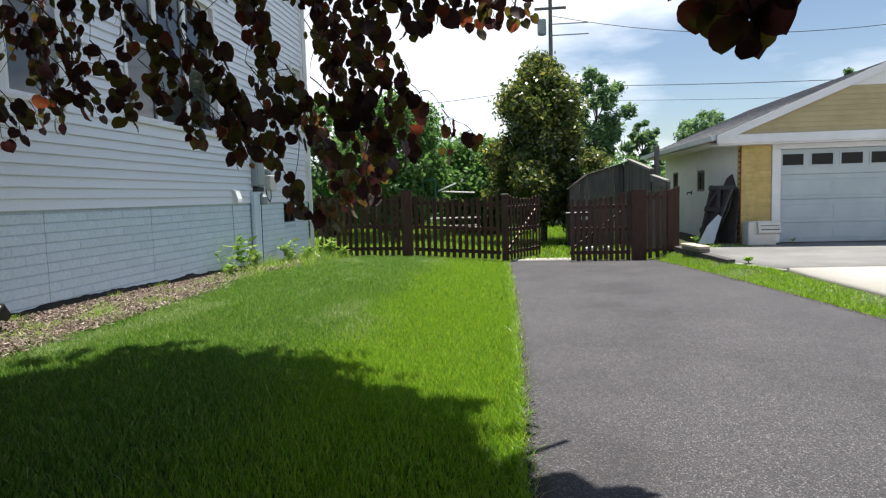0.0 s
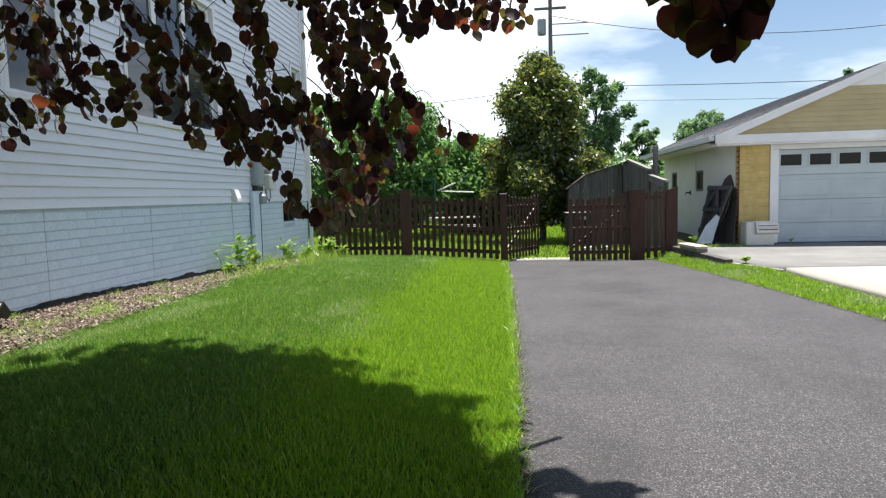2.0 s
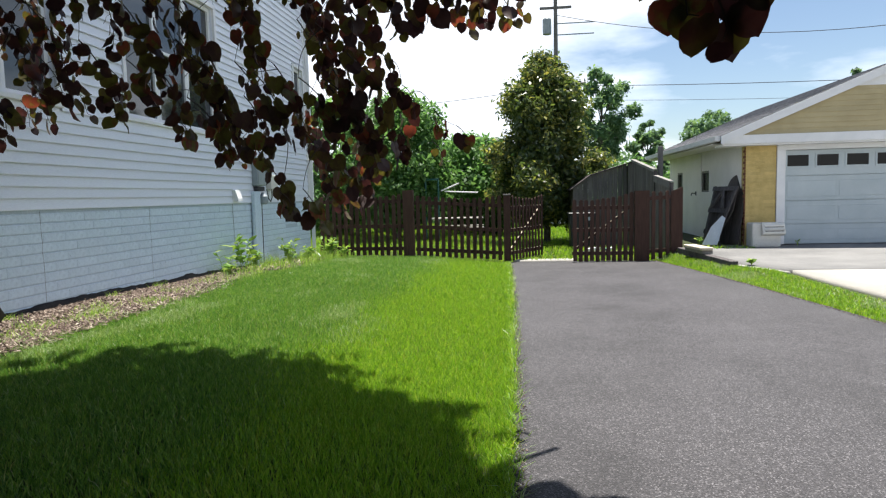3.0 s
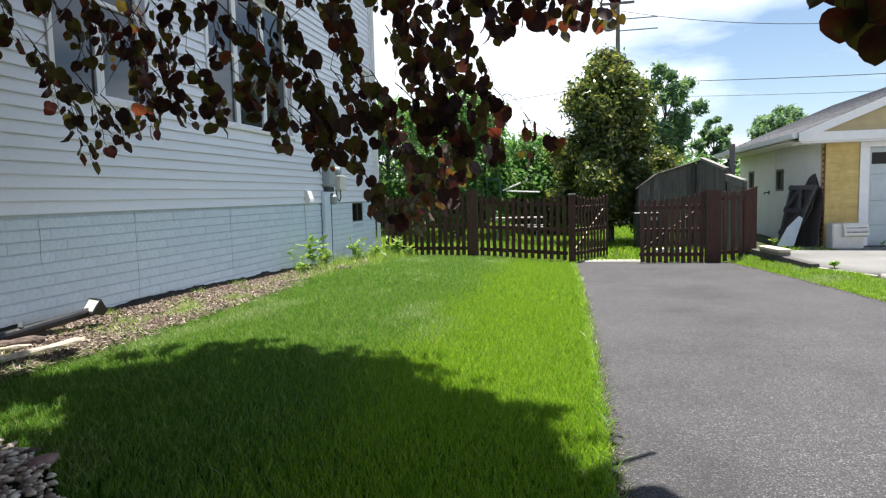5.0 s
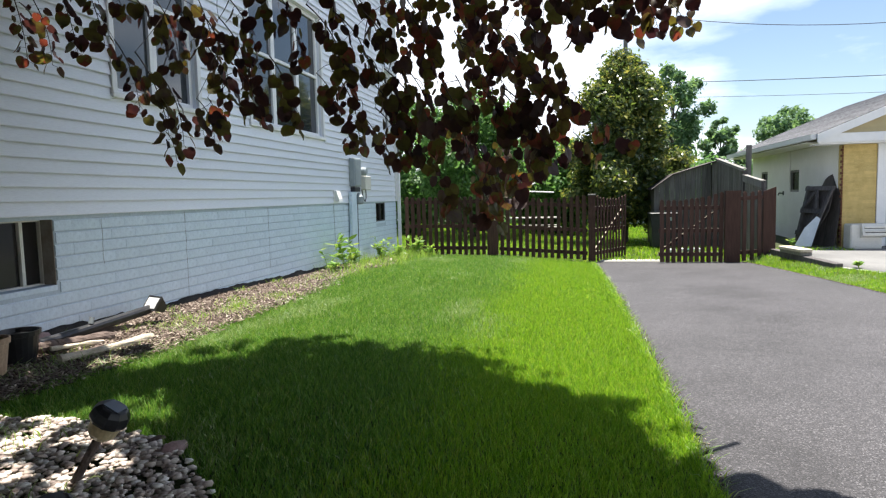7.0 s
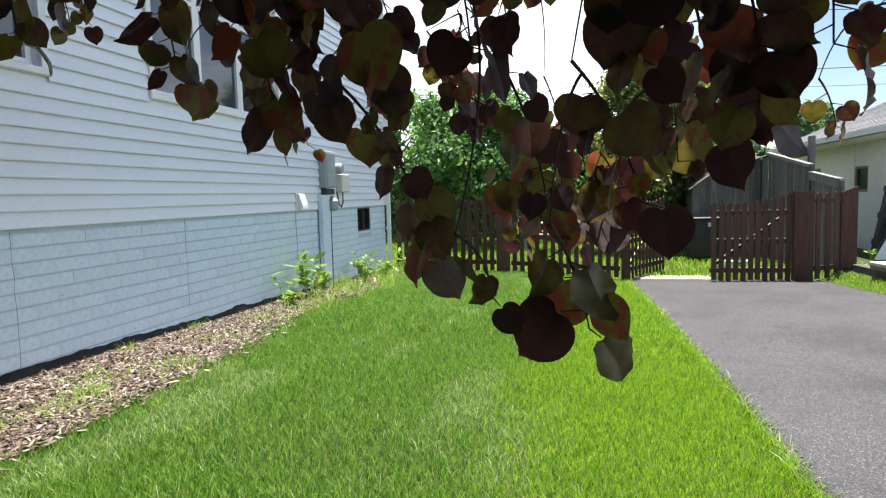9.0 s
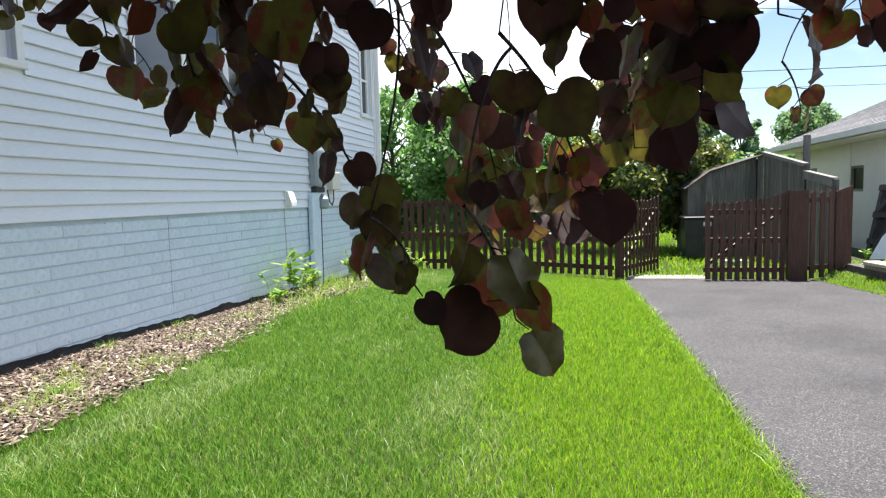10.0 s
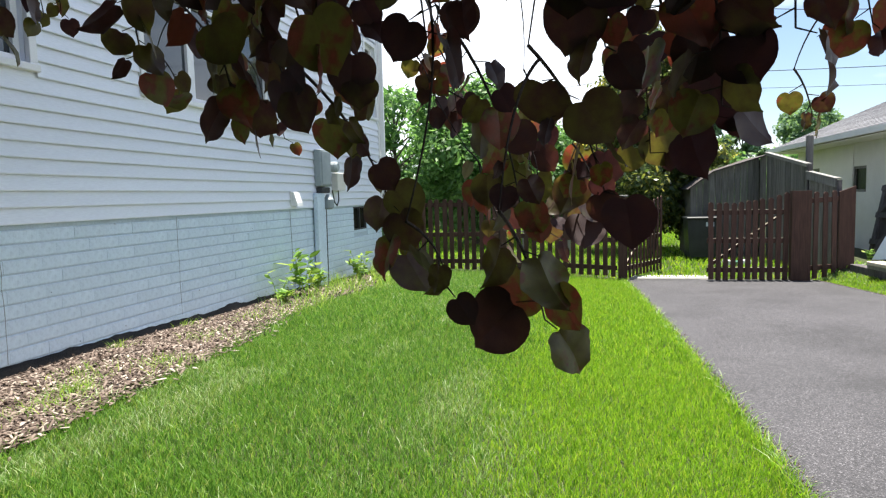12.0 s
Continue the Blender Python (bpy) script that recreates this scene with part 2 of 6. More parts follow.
M_YELLOW = surface("yellow_brick", (0.50, 0.37, 0.13), (0.66, 0.50, 0.20), 5, 60, 0.75, 0.3, vary=0.08)
M_REDBRICK = surface("red_brick", (0.20, 0.075, 0.045), (0.32, 0.13, 0.08), 7, 60, 0.85, 0.4, vary=0.2)
M_TANSIDING = surface("tan_siding", (0.40, 0.33, 0.18), (0.50, 0.42, 0.24), 1.5, 90, 0.6, 0.1, vary=0.04, speck=0.3)
M_DOOR = surface("garage_door_paint", (0.41, 0.475, 0.50), (0.50, 0.56, 0.58), 1.5, 100, 0.5, 0.08, vary=0.03, speck=0.3)
M_SHINGLE = surface("grey_shingle", (0.12, 0.12, 0.13), (0.27, 0.27, 0.28), 5.0, 45, 0.9, 0.6, vary=0.15)
M_CONCRETE = surface("concrete", (0.26, 0.25, 0.225), (0.42, 0.405, 0.37), 1.2, 70, 0.9, 0.3)
M_PALECONC = surface("pale_concrete", (0.36, 0.345, 0.31), (0.47, 0.45, 0.41), 1.2, 70, 0.9, 0.3)
M_OLDASPHALT = surface("old_asphalt", (0.13, 0.13, 0.128), (0.215, 0.212, 0.205), 0.8, 110, 0.9, 0.4)
M_GREYMETAL = surface("grey_meter_paint", (0.24, 0.28, 0.30), (0.33, 0.37, 0.39), 4, 90, 0.45, 0.05, vary=0.06, speck=0.3)
M_DARKMETAL = surface("dark_metal", (0.02, 0.02, 0.022), (0.06, 0.06, 0.065), 8, 90, 0.5, 0.1)
M_BLACKPLASTIC = surface("black_plastic", (0.010, 0.010, 0.012), (0.03, 0.03, 0.033), 6, 90, 0.35, 0.05)
M_LENS = surface("frosted_lens", (0.72, 0.72, 0.70), (0.85, 0.85, 0.82), 8, 60, 0.25, 0.0)
M_AMBER = surface("amber_plastic", (0.50, 0.38, 0.20), (0.64, 0.52, 0.32), 8, 60, 0.3, 0.0)
M_BIN = surface("bin_plastic", (0.012, 0.016, 0.016), (0.03, 0.036, 0.036), 3, 70, 0.4, 0.1)
M_TERRA = surface("terracotta", (0.34, 0.22, 0.14), (0.50, 0.36, 0.25), 6, 60, 0.8, 0.2)
M_PINK = surface("pinkish_clay", (0.30, 0.19, 0.18), (0.46, 0.32, 0.30), 7, 60, 0.8, 0.2)
M_STICK = surface("bleached_wood", (0.42, 0.36, 0.27), (0.66, 0.58, 0.46), 9, 80, 0.85, 0.4, stretch=(3, 3, 1))
M_LOG = surface("dark_log", (0.08, 0.055, 0.045), (0.20, 0.15, 0.13), 9, 60, 0.9, 0.6)
M_JAMB = surface("stained_jamb", (0.30, 0.265, 0.22), (0.44, 0.41, 0.37), 6, 40, 0.85, 0.3, speck=0.4)
M_BARK = surface("dark_bark", (0.022, 0.016, 0.015), (0.06, 0.045, 0.042), 14, 70, 0.85, 0.7)
M_TREEBARK = surface("grey_bark", (0.06, 0.05, 0.042), (0.15, 0.13, 0.11), 9, 60, 0.9, 0.7)
M_POLE = surface("utility_pole_wood", (0.10, 0.095, 0.09), (0.20, 0.19, 0.18), 5, 60, 0.9, 0.4, stretch=(5, 5, 0.4))
M_WIRE = surface("black_cable", (0.012, 0.012, 0.013), (0.02, 0.02, 0.02), 5, 50, 0.6, 0.0)
M_GLASS = glassy("window_glass")
M_DARKGLASS = glassy("dark_glass", (0.008, 0.007, 0.006), 0.25, 0.25)
M_OLDGLASS = glassy("basement_glass", (0.028, 0.026, 0.026), 0.12, 0.4)
M_DARKROOM = surface("dim_interior", (0.05, 0.05, 0.05), (0.09, 0.085, 0.08), 1, 20, 0.9, 0.0)
M_SHEET = surface("pale_plastic_sheet", (0.50, 0.58, 0.64), (0.68, 0.75, 0.80), 3, 40, 0.35, 0.1, speck=0.3)
M_ACWHITE = surface("aged_white_plastic", (0.58, 0.57, 0.53), (0.68, 0.67, 0.62), 2, 20, 0.45, 0.0, speck=0.3)
M_SOLARCELL = glassy("solar_cell", (0.10, 0.11, 0.13), 0.25)
M_GREENPAINT = surface("green_paint", (0.02, 0.10, 0.09), (0.04, 0.16, 0.13), 5, 60, 0.5, 0.05)
PURPLE = [(0.0, (0.075, 0.050, 0.055)), (0.36, (0.095, 0.062, 0.055)), (0.55, (0.100, 0.084, 0.048)), (0.82, (0.135, 0.128, 0.055)), (0.93, (0.132, 0.068, 0.054)), (1.0, (0.165, 0.070, 0.058))]
PURPLE_THROUGH = [(0.0, (0.034, 0.011, 0.013)), (0.36, (0.066, 0.020, 0.015)), (0.55, (0.095, 0.060, 0.016)), (0.82, (0.15, 0.135, 0.02)), (0.93, (0.19, 0.040, 0.02)), (1.0, (0.24, 0.05, 0.025))]
M_PURPLE = leafy("purple_leaf", PURPLE, PURPLE_THROUGH, 0.44, 0.42, 0.46, False, 1.0, 17.0)
M_PURPLE_ONE = leafy("purple_leaf_single", PURPLE, PURPLE_THROUGH, 0.44, 0.42, 0.46, True, 1.1, 1.9)
M_MAGNOLIA = leafy("magnolia_leaf", [(0.0, (0.040, 0.066, 0.026)), (0.55, (0.072, 0.112, 0.038)), (0.80, (0.14, 0.18, 0.05)), (1.0, (0.36, 0.35, 0.08))],
                   [(0.0, (0.08, 0.14, 0.025)), (0.75, (0.20, 0.26, 0.045)), (1.0, (0.46, 0.43, 0.08))], 0.32, 0.5, 0.45, False, 1.1, 0.9)
M_TREELEAF = leafy("green_tree_leaf", [(0.0, (0.050, 0.115, 0.040)), (0.6, (0.10, 0.205, 0.068)), (1.0, (0.17, 0.30, 0.085))],
                   [(0.0, (0.10, 0.24, 0.05)), (1.0, (0.26, 0.48, 0.11))], 0.5, 0.3, 0.46, False, 0.6, 1.1)
M_FARLEAF = leafy("far_tree_leaf", [(0.0, (0.06, 0.12, 0.07)), (0.6, (0.10, 0.19, 0.11)), (1.0, (0.16, 0.26, 0.15))],
                  [(0.0, (0.14, 0.26, 0.08)), (1.0, (0.3, 0.46, 0.15))], 0.6, 0.2, 0.42)
M_WEED = leafy("weed_leaf", [(0.0, (0.10, 0.21, 0.04)), (0.6, (0.20, 0.36, 0.06)), (1.0, (0.42, 0.52, 0.09))],
               [(0.0, (0.2, 0.4, 0.04)), (1.0, (0.5, 0.65, 0.1))], 0.45, 0.3, 0.4)

# ---- building helpers ----
def mesh_of(name, bm, mat):
    me = bpy.data.meshes.new(name)
    bm.normal_update()
    bm.to_mesh(me)
    bm.free()
    if mat:
        me.materials.append(mat)
    return me


def part(name, bm, mat, parent, label=""):
    """Links a bmesh as one mesh object under a thing or a part."""
    ob = new(name, mesh_of(name, bm, mat))
    ob.parent = parent
    if label:
        ob["label"] = label
    return ob


def solid(name, bm, mat, label, category="", kind="", group=""):
    return tagged(new(name, mesh_of(name, bm, mat)), label, category, group, kind)


def thing(name, at, label, category, group="", kind=""):
    ob = new(name)
    ob.empty_display_size = 0.1
    ob.location = at
    return tagged(ob, label, category, group, kind)


def box(x0, x1, y0, y1, z0, z1, bevel=0.0, bm=None):
    bm = bm or bmesh.new()
    vs = [bm.verts.new((x, y, z)) for x in (x0, x1) for y in (y0, y1) for z in (z0, z1)]
    faces = [bm.faces.new([vs[i] for i in q]) for q in ((0, 1, 3, 2), (4, 6, 7, 5), (0, 4, 5, 1), (2, 3, 7, 6), (0, 2, 6, 4), (1, 5, 7, 3))]
    if bevel:
        edges = list({e for f in faces for e in f.edges})
        bmesh.ops.bevel(bm, geom=edges, offset=bevel, segments=1, affect="EDGES", profile=0.5)
    return bm


def prism(points, axis, a, b, bm=None):
    """A flat outline of (u, v) pushed from a to b along an axis (0: u=y v=z, 1: u=x v=z, 2: u=x v=y)."""
    bm = bm or bmesh.new()
    def put(u, v, w):
        return ((w, u, v), (u, w, v), (u, v, w))[axis]
    lo = [bm.verts.new(put(u, v, a)) for u, v in points]
    hi = [bm.verts.new(put(u, v, b)) for u, v in points]
    n = len(points)
    bm.faces.new(lo), bm.faces.new(hi[::-1])
    for i in range(n):
        bm.faces.new((lo[i], hi[i], hi[(i + 1) % n], lo[(i + 1) % n]))
    bmesh.ops.recalc_face_normals(bm, faces=bm.faces)
    return bm


def tube(points, radii, sides=8, bm=None, caps=True):
    bm = bm or bmesh.new()
    pts = [Vector(p) for p in points]
    rings = []
    side = None
    for i, p in enumerate(pts):
        d = (pts[min(i + 1, len(pts) - 1)] - pts[max(i - 1, 0)]).normalized()
        if side is None:
            side = d.orthogonal().normalized()
        side = (side - d * side.dot(d)).normalized()
        up = d.cross(side)
        r = radii[i] if isinstance(radii, (list, tuple)) else radii
        rings.append([bm.verts.new(p + (side * math.cos(a) + up * math.sin(a)) * r) for a in (2 * math.pi * k / sides for k in range(sides))])
    for a, b in zip(rings, rings[1:]):
        for k in range(sides):
            bm.faces.new((a[k], a[(k + 1) % sides], b[(k + 1) % sides], b[k]))
    if caps:
        bm.faces.new(rings[0][::-1]), bm.faces.new(rings[-1])
    return bm


def lathe(profile, sides=20, bm=None):
    """Turns (radius, height) pairs round the z axis."""
    bm = bm or bmesh.new()
    rings = [[bm.verts.new((max(r, 1e-4) * math.cos(2 * math.pi * k / sides), max(r, 1e-4) * math.sin(2 * math.pi * k / sides), z)) for k in range(sides)] for r, z in profile]
    for a, b in zip(rings, rings[1:]):
        for k in range(sides):
            bm.faces.new((a[k], a[(k + 1) % sides], b[(k + 1) % sides], b[k]))
    bm.faces.new(rings[0][::-1]), bm.faces.new(rings[-1])
    bmesh.ops.recalc_face_normals(bm, faces=bm.faces)
    return bm


def moved(bm, m):
    bmesh.ops.transform(bm, matrix=m, verts=bm.verts)
    return bm


def mesh_np(name, verts, faces, mat):
    """A mesh from arrays: verts (n, 3) and faces (m, k)."""
    me = bpy.data.meshes.new(name)
    verts, faces = np.asarray(verts, np.float32), np.asarray(faces, np.int32)
    k = faces.shape[1]
    me.vertices.add(len(verts)), me.loops.add(faces.size), me.polygons.add(len(faces))
    me.vertices.foreach_set("co", verts.ravel())
    me.loops.foreach_set("vertex_index", faces.ravel())
    me.polygons.foreach_set("loop_start", np.arange(0, faces.size, k, dtype=np.int32))
    me.update(calc_edges=True)
    me.validate()
    me.materials.append(mat)
    return me


# ---- the lie of the land ----
def smooth(a, b, v):
    t = np.clip((v - a) / (b - a), 0, 1)
    return t * t * (3 - 2 * t)


def drive_left(y):
    return 0.62 - 0.0012 * np.clip(y, 0, 15.6) ** 2


def drive_right(y):
    return 4.2 - 0.0515 * (np.clip(y, -6, 15.6) - 6.97)


def apron_left(y):
    return 4.93 - 0.40 * smooth(11.2, 12.4, y) - 0.07 * np.clip(y - 12.4, 0, 3)


def ground_z(x, y):
    yy = np.clip(y, 0, 15.3)
    z = 0.36 - 0.00145 * yy ** 2
    z = z + (0.22 - 0.05 * smooth(9, 15, y)) * smooth(0.0, 2.4, drive_left(y) - x)
    right = 0.29 - 0.006 * np.clip(y - 8, 0, 8)
    k = smooth(0.0, 1.0, (x - drive_right(y)) / (0.9 - 0.4 * smooth(10.5, 12.5, y))) * (1 - smooth(15.6, 17.2, y) * (x < 5.0))
    z = z + (right - z) * k
    return z + 0.012 * np.sin(1.7 * x + 0.8 * y) * np.sin(1.1 * y - 0.6 * x) * smooth(0.1, 0.8, np.minimum(np.abs(drive_left(y) - x), np.abs(x - drive_right(y))) * ((x < drive_left(y)) | (x > drive_right(y))))


def gz(x, y):
    return float(ground_z(np.float64(x), np.float64(y)))


def lines(lo, hi, step, far):
    mid = list(np.arange(lo, hi + step / 2, step))
    out, d = [], step
    v = hi
    while v < far:
        d *= 1.5
        v += d
        out.append(v)
    back, d, v = [], step, lo
    while v > -far:
        d *= 1.5
        v -= d
        back.append(v)
    return np.array(back[::-1] + mid + out)


gx, gy = lines(-6.0, 8.0, 0.2, 900), lines(-2.0, 24.0, 0.2, 900)
X, Y = np.meshgrid(gx, gy, indexing="ij")
Z = ground_z(X, Y) - 0.03
nx, ny = X.shape
idx = np.arange(nx * ny).reshape(nx, ny)
quads = np.stack([idx[:-1, :-1], idx[1:, :-1], idx[1:, 1:], idx[:-1, 1:]], -1).reshape(-1, 4)
ground = tagged(new("ground", mesh_np("ground", np.stack([X, Y, Z], -1).reshape(-1, 3), quads, M_SOIL)),
                "mown green lawn ground sloping gently past the house", "lawn", kind="structure")


def strip(name, left, right, y0, y1, lift, mat, label, category, step=0.1, across=24, ragged=0.0, thick=0.06):
    """A paved sheet between two edges that follows the ground, with a real thickness."""
    ys = np.arange(y0, y1 + 1e-6, step)
    rng = np.random.RandomState(5)
    l = np.array([left(v) for v in ys]) + ragged * rng.randn(len(ys)) * 0.5
    r = np.array([right(v) for v in ys]) + ragged * rng.randn(len(ys)) * 0.5
    u = np.linspace(0, 1, across + 1)
    PX = l[:, None] * (1 - u) + r[:, None] * u
    PY = np.repeat(ys[:, None], across + 1, 1)
    PZ = ground_z(PX, PY) + lift
    top = np.stack([PX, PY, PZ], -1)
    low = top.copy()
    low[..., 2] -= thick
    n, m = PX.shape
    a = np.arange(n * m).reshape(n, m)
    f = [np.stack([a[:-1, :-1], a[:-1, 1:], a[1:, 1:], a[1:, :-1]], -1).reshape(-1, 4)]
    b = a + n * m
    for ring in (np.r_[a[0, :], a[1:, -1], a[-1, -2::-1], a[-2:0:-1, 0]],):
        nxt = np.roll(ring, -1)
        f.append(np.stack([ring, ring + n * m, nxt + n * m, nxt], -1))
    me = mesh_np(name, np.r_[top.reshape(-1, 3), low.reshape(-1, 3)], np.concatenate(f), mat)
    for pl in me.polygons:
        pl.use_smooth = True
    return tagged(new(name, me), label, category, kind="structure")


strip("driveway", drive_left, drive_right, -4.0, 15.45, 0.0, M_ASPHALT, "dark grey asphalt driveway with speckled stones and worn patches", "driveway", ragged=0.012)
BED_EDGE = lambda y: max(-4.12, -3.14 + 0.04 * math.sin(1.9 * y) - 0.115 * max(0.0, y - 5.8))
strip("mulch_bed", lambda y: -4.32, BED_EDGE, 2.0, 14.9, 0.012, M_MULCH, "brown mulch bed along the painted brick foundation", "flower bed", step=0.2, across=6, ragged=0.05)

# ---- the house ----
WX, WY0, WY1 = -4.305, -5.0, 14.86           # wall face, near and far ends
SID0, EAVE = 1.59, 6.8                        # foot of the siding, eave
rng = random.Random(3)


def wall_cells(bm, x0, x1, y0, y1, z0, z1, openings):
    """A wall in x, with real openings (y0, y1, z0, z1) through it."""
    ys = sorted({y0, y1, *(v for o in openings for v in o[:2])})
    zs = sorted({z0, z1, *(v for o in openings for v in o[2:])})
    for a, b in zip(ys, ys[1:]):
        for c, d in zip(zs, zs[1:]):
            if not any(o[0] <= a and b <= o[1] and o[2] <= c and d <= o[3] for o in openings):
                box(x0, x1, a, b, c, d, bm=bm)
    bmesh.ops.remove_doubles(bm, verts=bm.verts, dist=1e-5)
    return bm


BASEMENT = [(3.75, 4.72, 1.0, 1.555), (13.32, 13.98, 1.15, 1.56)]
UPPER = [(5.55, 6.86, 2.74, 4.75), (8.1, 10.5, 2.74, 4.75), (14.1, 14.66, 3.24, 4.55)]
bm = wall_cells(bmesh.new(), WX - 0.3, WX - 0.0085, WY0, WY1, -0.3, SID0, BASEMENT)
foundation = solid("wall_foundation", bm, M_MORTAR, "pale blue-grey painted brick foundation wall", "wall", "structure")
bm = wall_cells(bmesh.new(), WX - 0.3, WX - 0.002, WY0, WY1, SID0 + 0.001, EAVE, UPPER)
siding_wall = solid("wall_siding", bm, M_SIDING, "light grey vinyl lap siding on the house wall", "wall", "structure")
bm = box(WX - 8.0, WX - 0.302, WY1 - 0.3, WY1, -0.3, EAVE)
solid("wall_back", bm, M_SIDING, "light grey siding end wall of the house", "wall", "structure")
bm = box(WX - 8.0, WX - 0.302, WY0, WY0 + 0.3, -0.3, EAVE)
solid("wall_front", bm, M_SIDING, "light grey siding front wall of the house", "wall", "structure")
bm = box(WX - 8.0, WX - 7.7, WY0 + 0.302, WY1 - 0.302, -0.3, EAVE)
solid("wall_far", bm, M_SIDING, "light grey siding far wall of the house", "wall", "structure")
bm = box(WX - 7.69, WX - 0.31, WY0 + 0.31, WY1 - 0.31, 1.62, 1.8)
solid("floor", bm, M_DARKROOM, "dim wooden floor inside the house", "floor", "structure")
bm = prism([(WX + 0.16, EAVE - 0.02), (WX + 0.16, EAVE + 0.16), (WX - 4.0, EAVE + 2.3), (WX - 8.45, EAVE + 0.16), (WX - 8.45, EAVE - 0.02)], 1, WY0 - 0.4, WY1 + 0.4)
solid("roof", bm, M_SHINGLE, "grey shingled gable roof of the house", "roof", "structure")
# black tar line where the painted brick stops above the soil
ty = np.arange(2.0, 14.8, 0.05)
rough = np.array([noise.noise(Vector((0, 2.2 * v, 3))) + 0.6 * noise.noise(Vector((0, 8.0 * v, 9))) for v in ty])
tg = np.array([gz(WX + 0.05, v) for v in ty])
prof = [(WX - 0.03, tg - 0.05), (WX - 0.03, tg + 0.085 + 0.030 * rough), (WX + 0.006, tg + 0.080 + 0.034 * rough), (WX + 0.016 + 0.010 * rough, tg + 0.04 + 0.01 * rough), (WX + 0.045 + 0.02 * rough, tg - 0.02)]
tv = np.concatenate([np.c_[np.broadcast_to(x, ty.shape), ty, z] for x, z in prof])
n = len(ty)
tf = np.concatenate([np.stack([np.arange(n - 1) + k * n, np.arange(1, n) + k * n, np.arange(1, n) + (k + 1) * n, np.arange(n - 1) + (k + 1) * n], 1) for k in range(4)])
tagged(new("tar_line", mesh_np("tar_line", tv, tf[:, ::-1], M_TAR)), "ragged black damp-proofing strip at the foot of the foundation", "trim", kind="structure")

# siding boards, each lapping the one below
LAP = 0.1185
k = 0
while SID0 + k * LAP < EAVE - 0.05:
    z0, z1 = SID0 + k * LAP, SID0 + (k + 1) * LAP
    cuts = [(o[0] - 0.07, o[1] + 0.07) for o in UPPER if o[2] - 0.06 < z1 and o[3] + 0.06 > z0]
    runs, a = [], WY0
    for c in sorted(cuts):
        runs.append((a, c[0]))
        a = c[1]
    runs.append((a, WY1 - 0.09))
    bm = bmesh.new()
    for a, b in runs:
        if b - a < 0.03:
            continue
        prism([(WX - 0.001, z0 + 0.022), (WX + 0.0195, z0 + 0.022), (WX + 0.0235, z0 - 0.005), (WX + 0.026, z0 - 0.005), (WX + 0.0285, z0 + 0.003),
               (WX + 0.003, z1 + 0.010), (WX + 0.001, z1 + 0.021), (WX - 0.001, z1 + 0.021)], 1, a, b, bm)
    part("siding_board", bm, M_SIDING, siding_wall)
    k += 1
bm = box(WX - 0.002, WX + 0.040, WY1 - 0.088, WY1 + 0.03, SID0 - 0.01, EAVE, 0.004)
part("corner_post", bm, M_WHITE, siding_wall, "pale vinyl corner trim")


def window(name, o, panes, sill, label, deep=0.10, rim=0.055, glass=M_GLASS, paint=M_WHITE):
    """A window in an opening of the side wall: casing, sash frames, mullions, panes, sill."""
    y0, y1, z0, z1 = o
    w = thing(name, (WX, y0, z0), label, "window", kind="structure")
    L = lambda bm: moved(bm, Matrix.Translation((-WX, -y0, -z0)))
    if sill:
        bm = bmesh.new()
        for a in (box(WX - 0.001, WX + 0.042, y0 - 0.068, y0 - 0.001, z0 - 0.05, z1 + 0.07, 0.004), box(WX - 0.001, WX + 0.042, y1 + 0.001, y1 + 0.068, z0 - 0.05, z1 + 0.07, 0.004),
                  box(WX - 0.001, WX + 0.044, y0 - 0.0005, y1 + 0.0005, z1 + 0.001, z1 + 0.07, 0.004)):
            tmp = bpy.data.meshes.new("t")
            a.to_mesh(tmp)
            bm.from_mesh(tmp)
            a.free()
            bpy.data.meshes.remove(tmp)
        part("casing", L(bm), M_WHITE, w)
        part("window_sill", L(box(WX - deep, WX + 0.055, y0 - 0.08, y1 + 0.08, z0 - 0.055, z0 - 0.002, 0.006)), M_WHITE, w)
    n = len(panes)
    edges = [y0] + [y0 + (y1 - y0) * sum(panes[:i + 1]) / sum(panes) for i in range(n)]
    x1, x0 = WX - deep + 0.06, WX - deep
    for i, (a, b) in enumerate(zip(edges, edges[1:])):
        bm = bmesh.new()
        box(x0, x1, a + 0.001, a + rim, z0, z1, bm=bm)
        box(x0, x1, b - rim, b - 0.001, z0, z1, bm=bm)
        box(x0, x1, a + rim, b - rim, z0, z0 + rim, bm=bm)
        box(x0, x1, a + rim, b - rim, z1 - rim, z1, bm=bm)
        if z1 - z0 > 1.0:
            zm = (z0 + z1) / 2
            box(x0 + 0.004, x1 + 0.004, a + rim, b - rim, zm - 0.022, zm + 0.022, bm=bm)
        sash = part("window_frame", L(bm), paint, w)
        part("pane", L(box(x0 + 0.02, x0 + 0.028, a + rim - 0.004, b - rim + 0.004, z0 + rim - 0.004, z1 - rim + 0.004)), glass, sash)
    return w


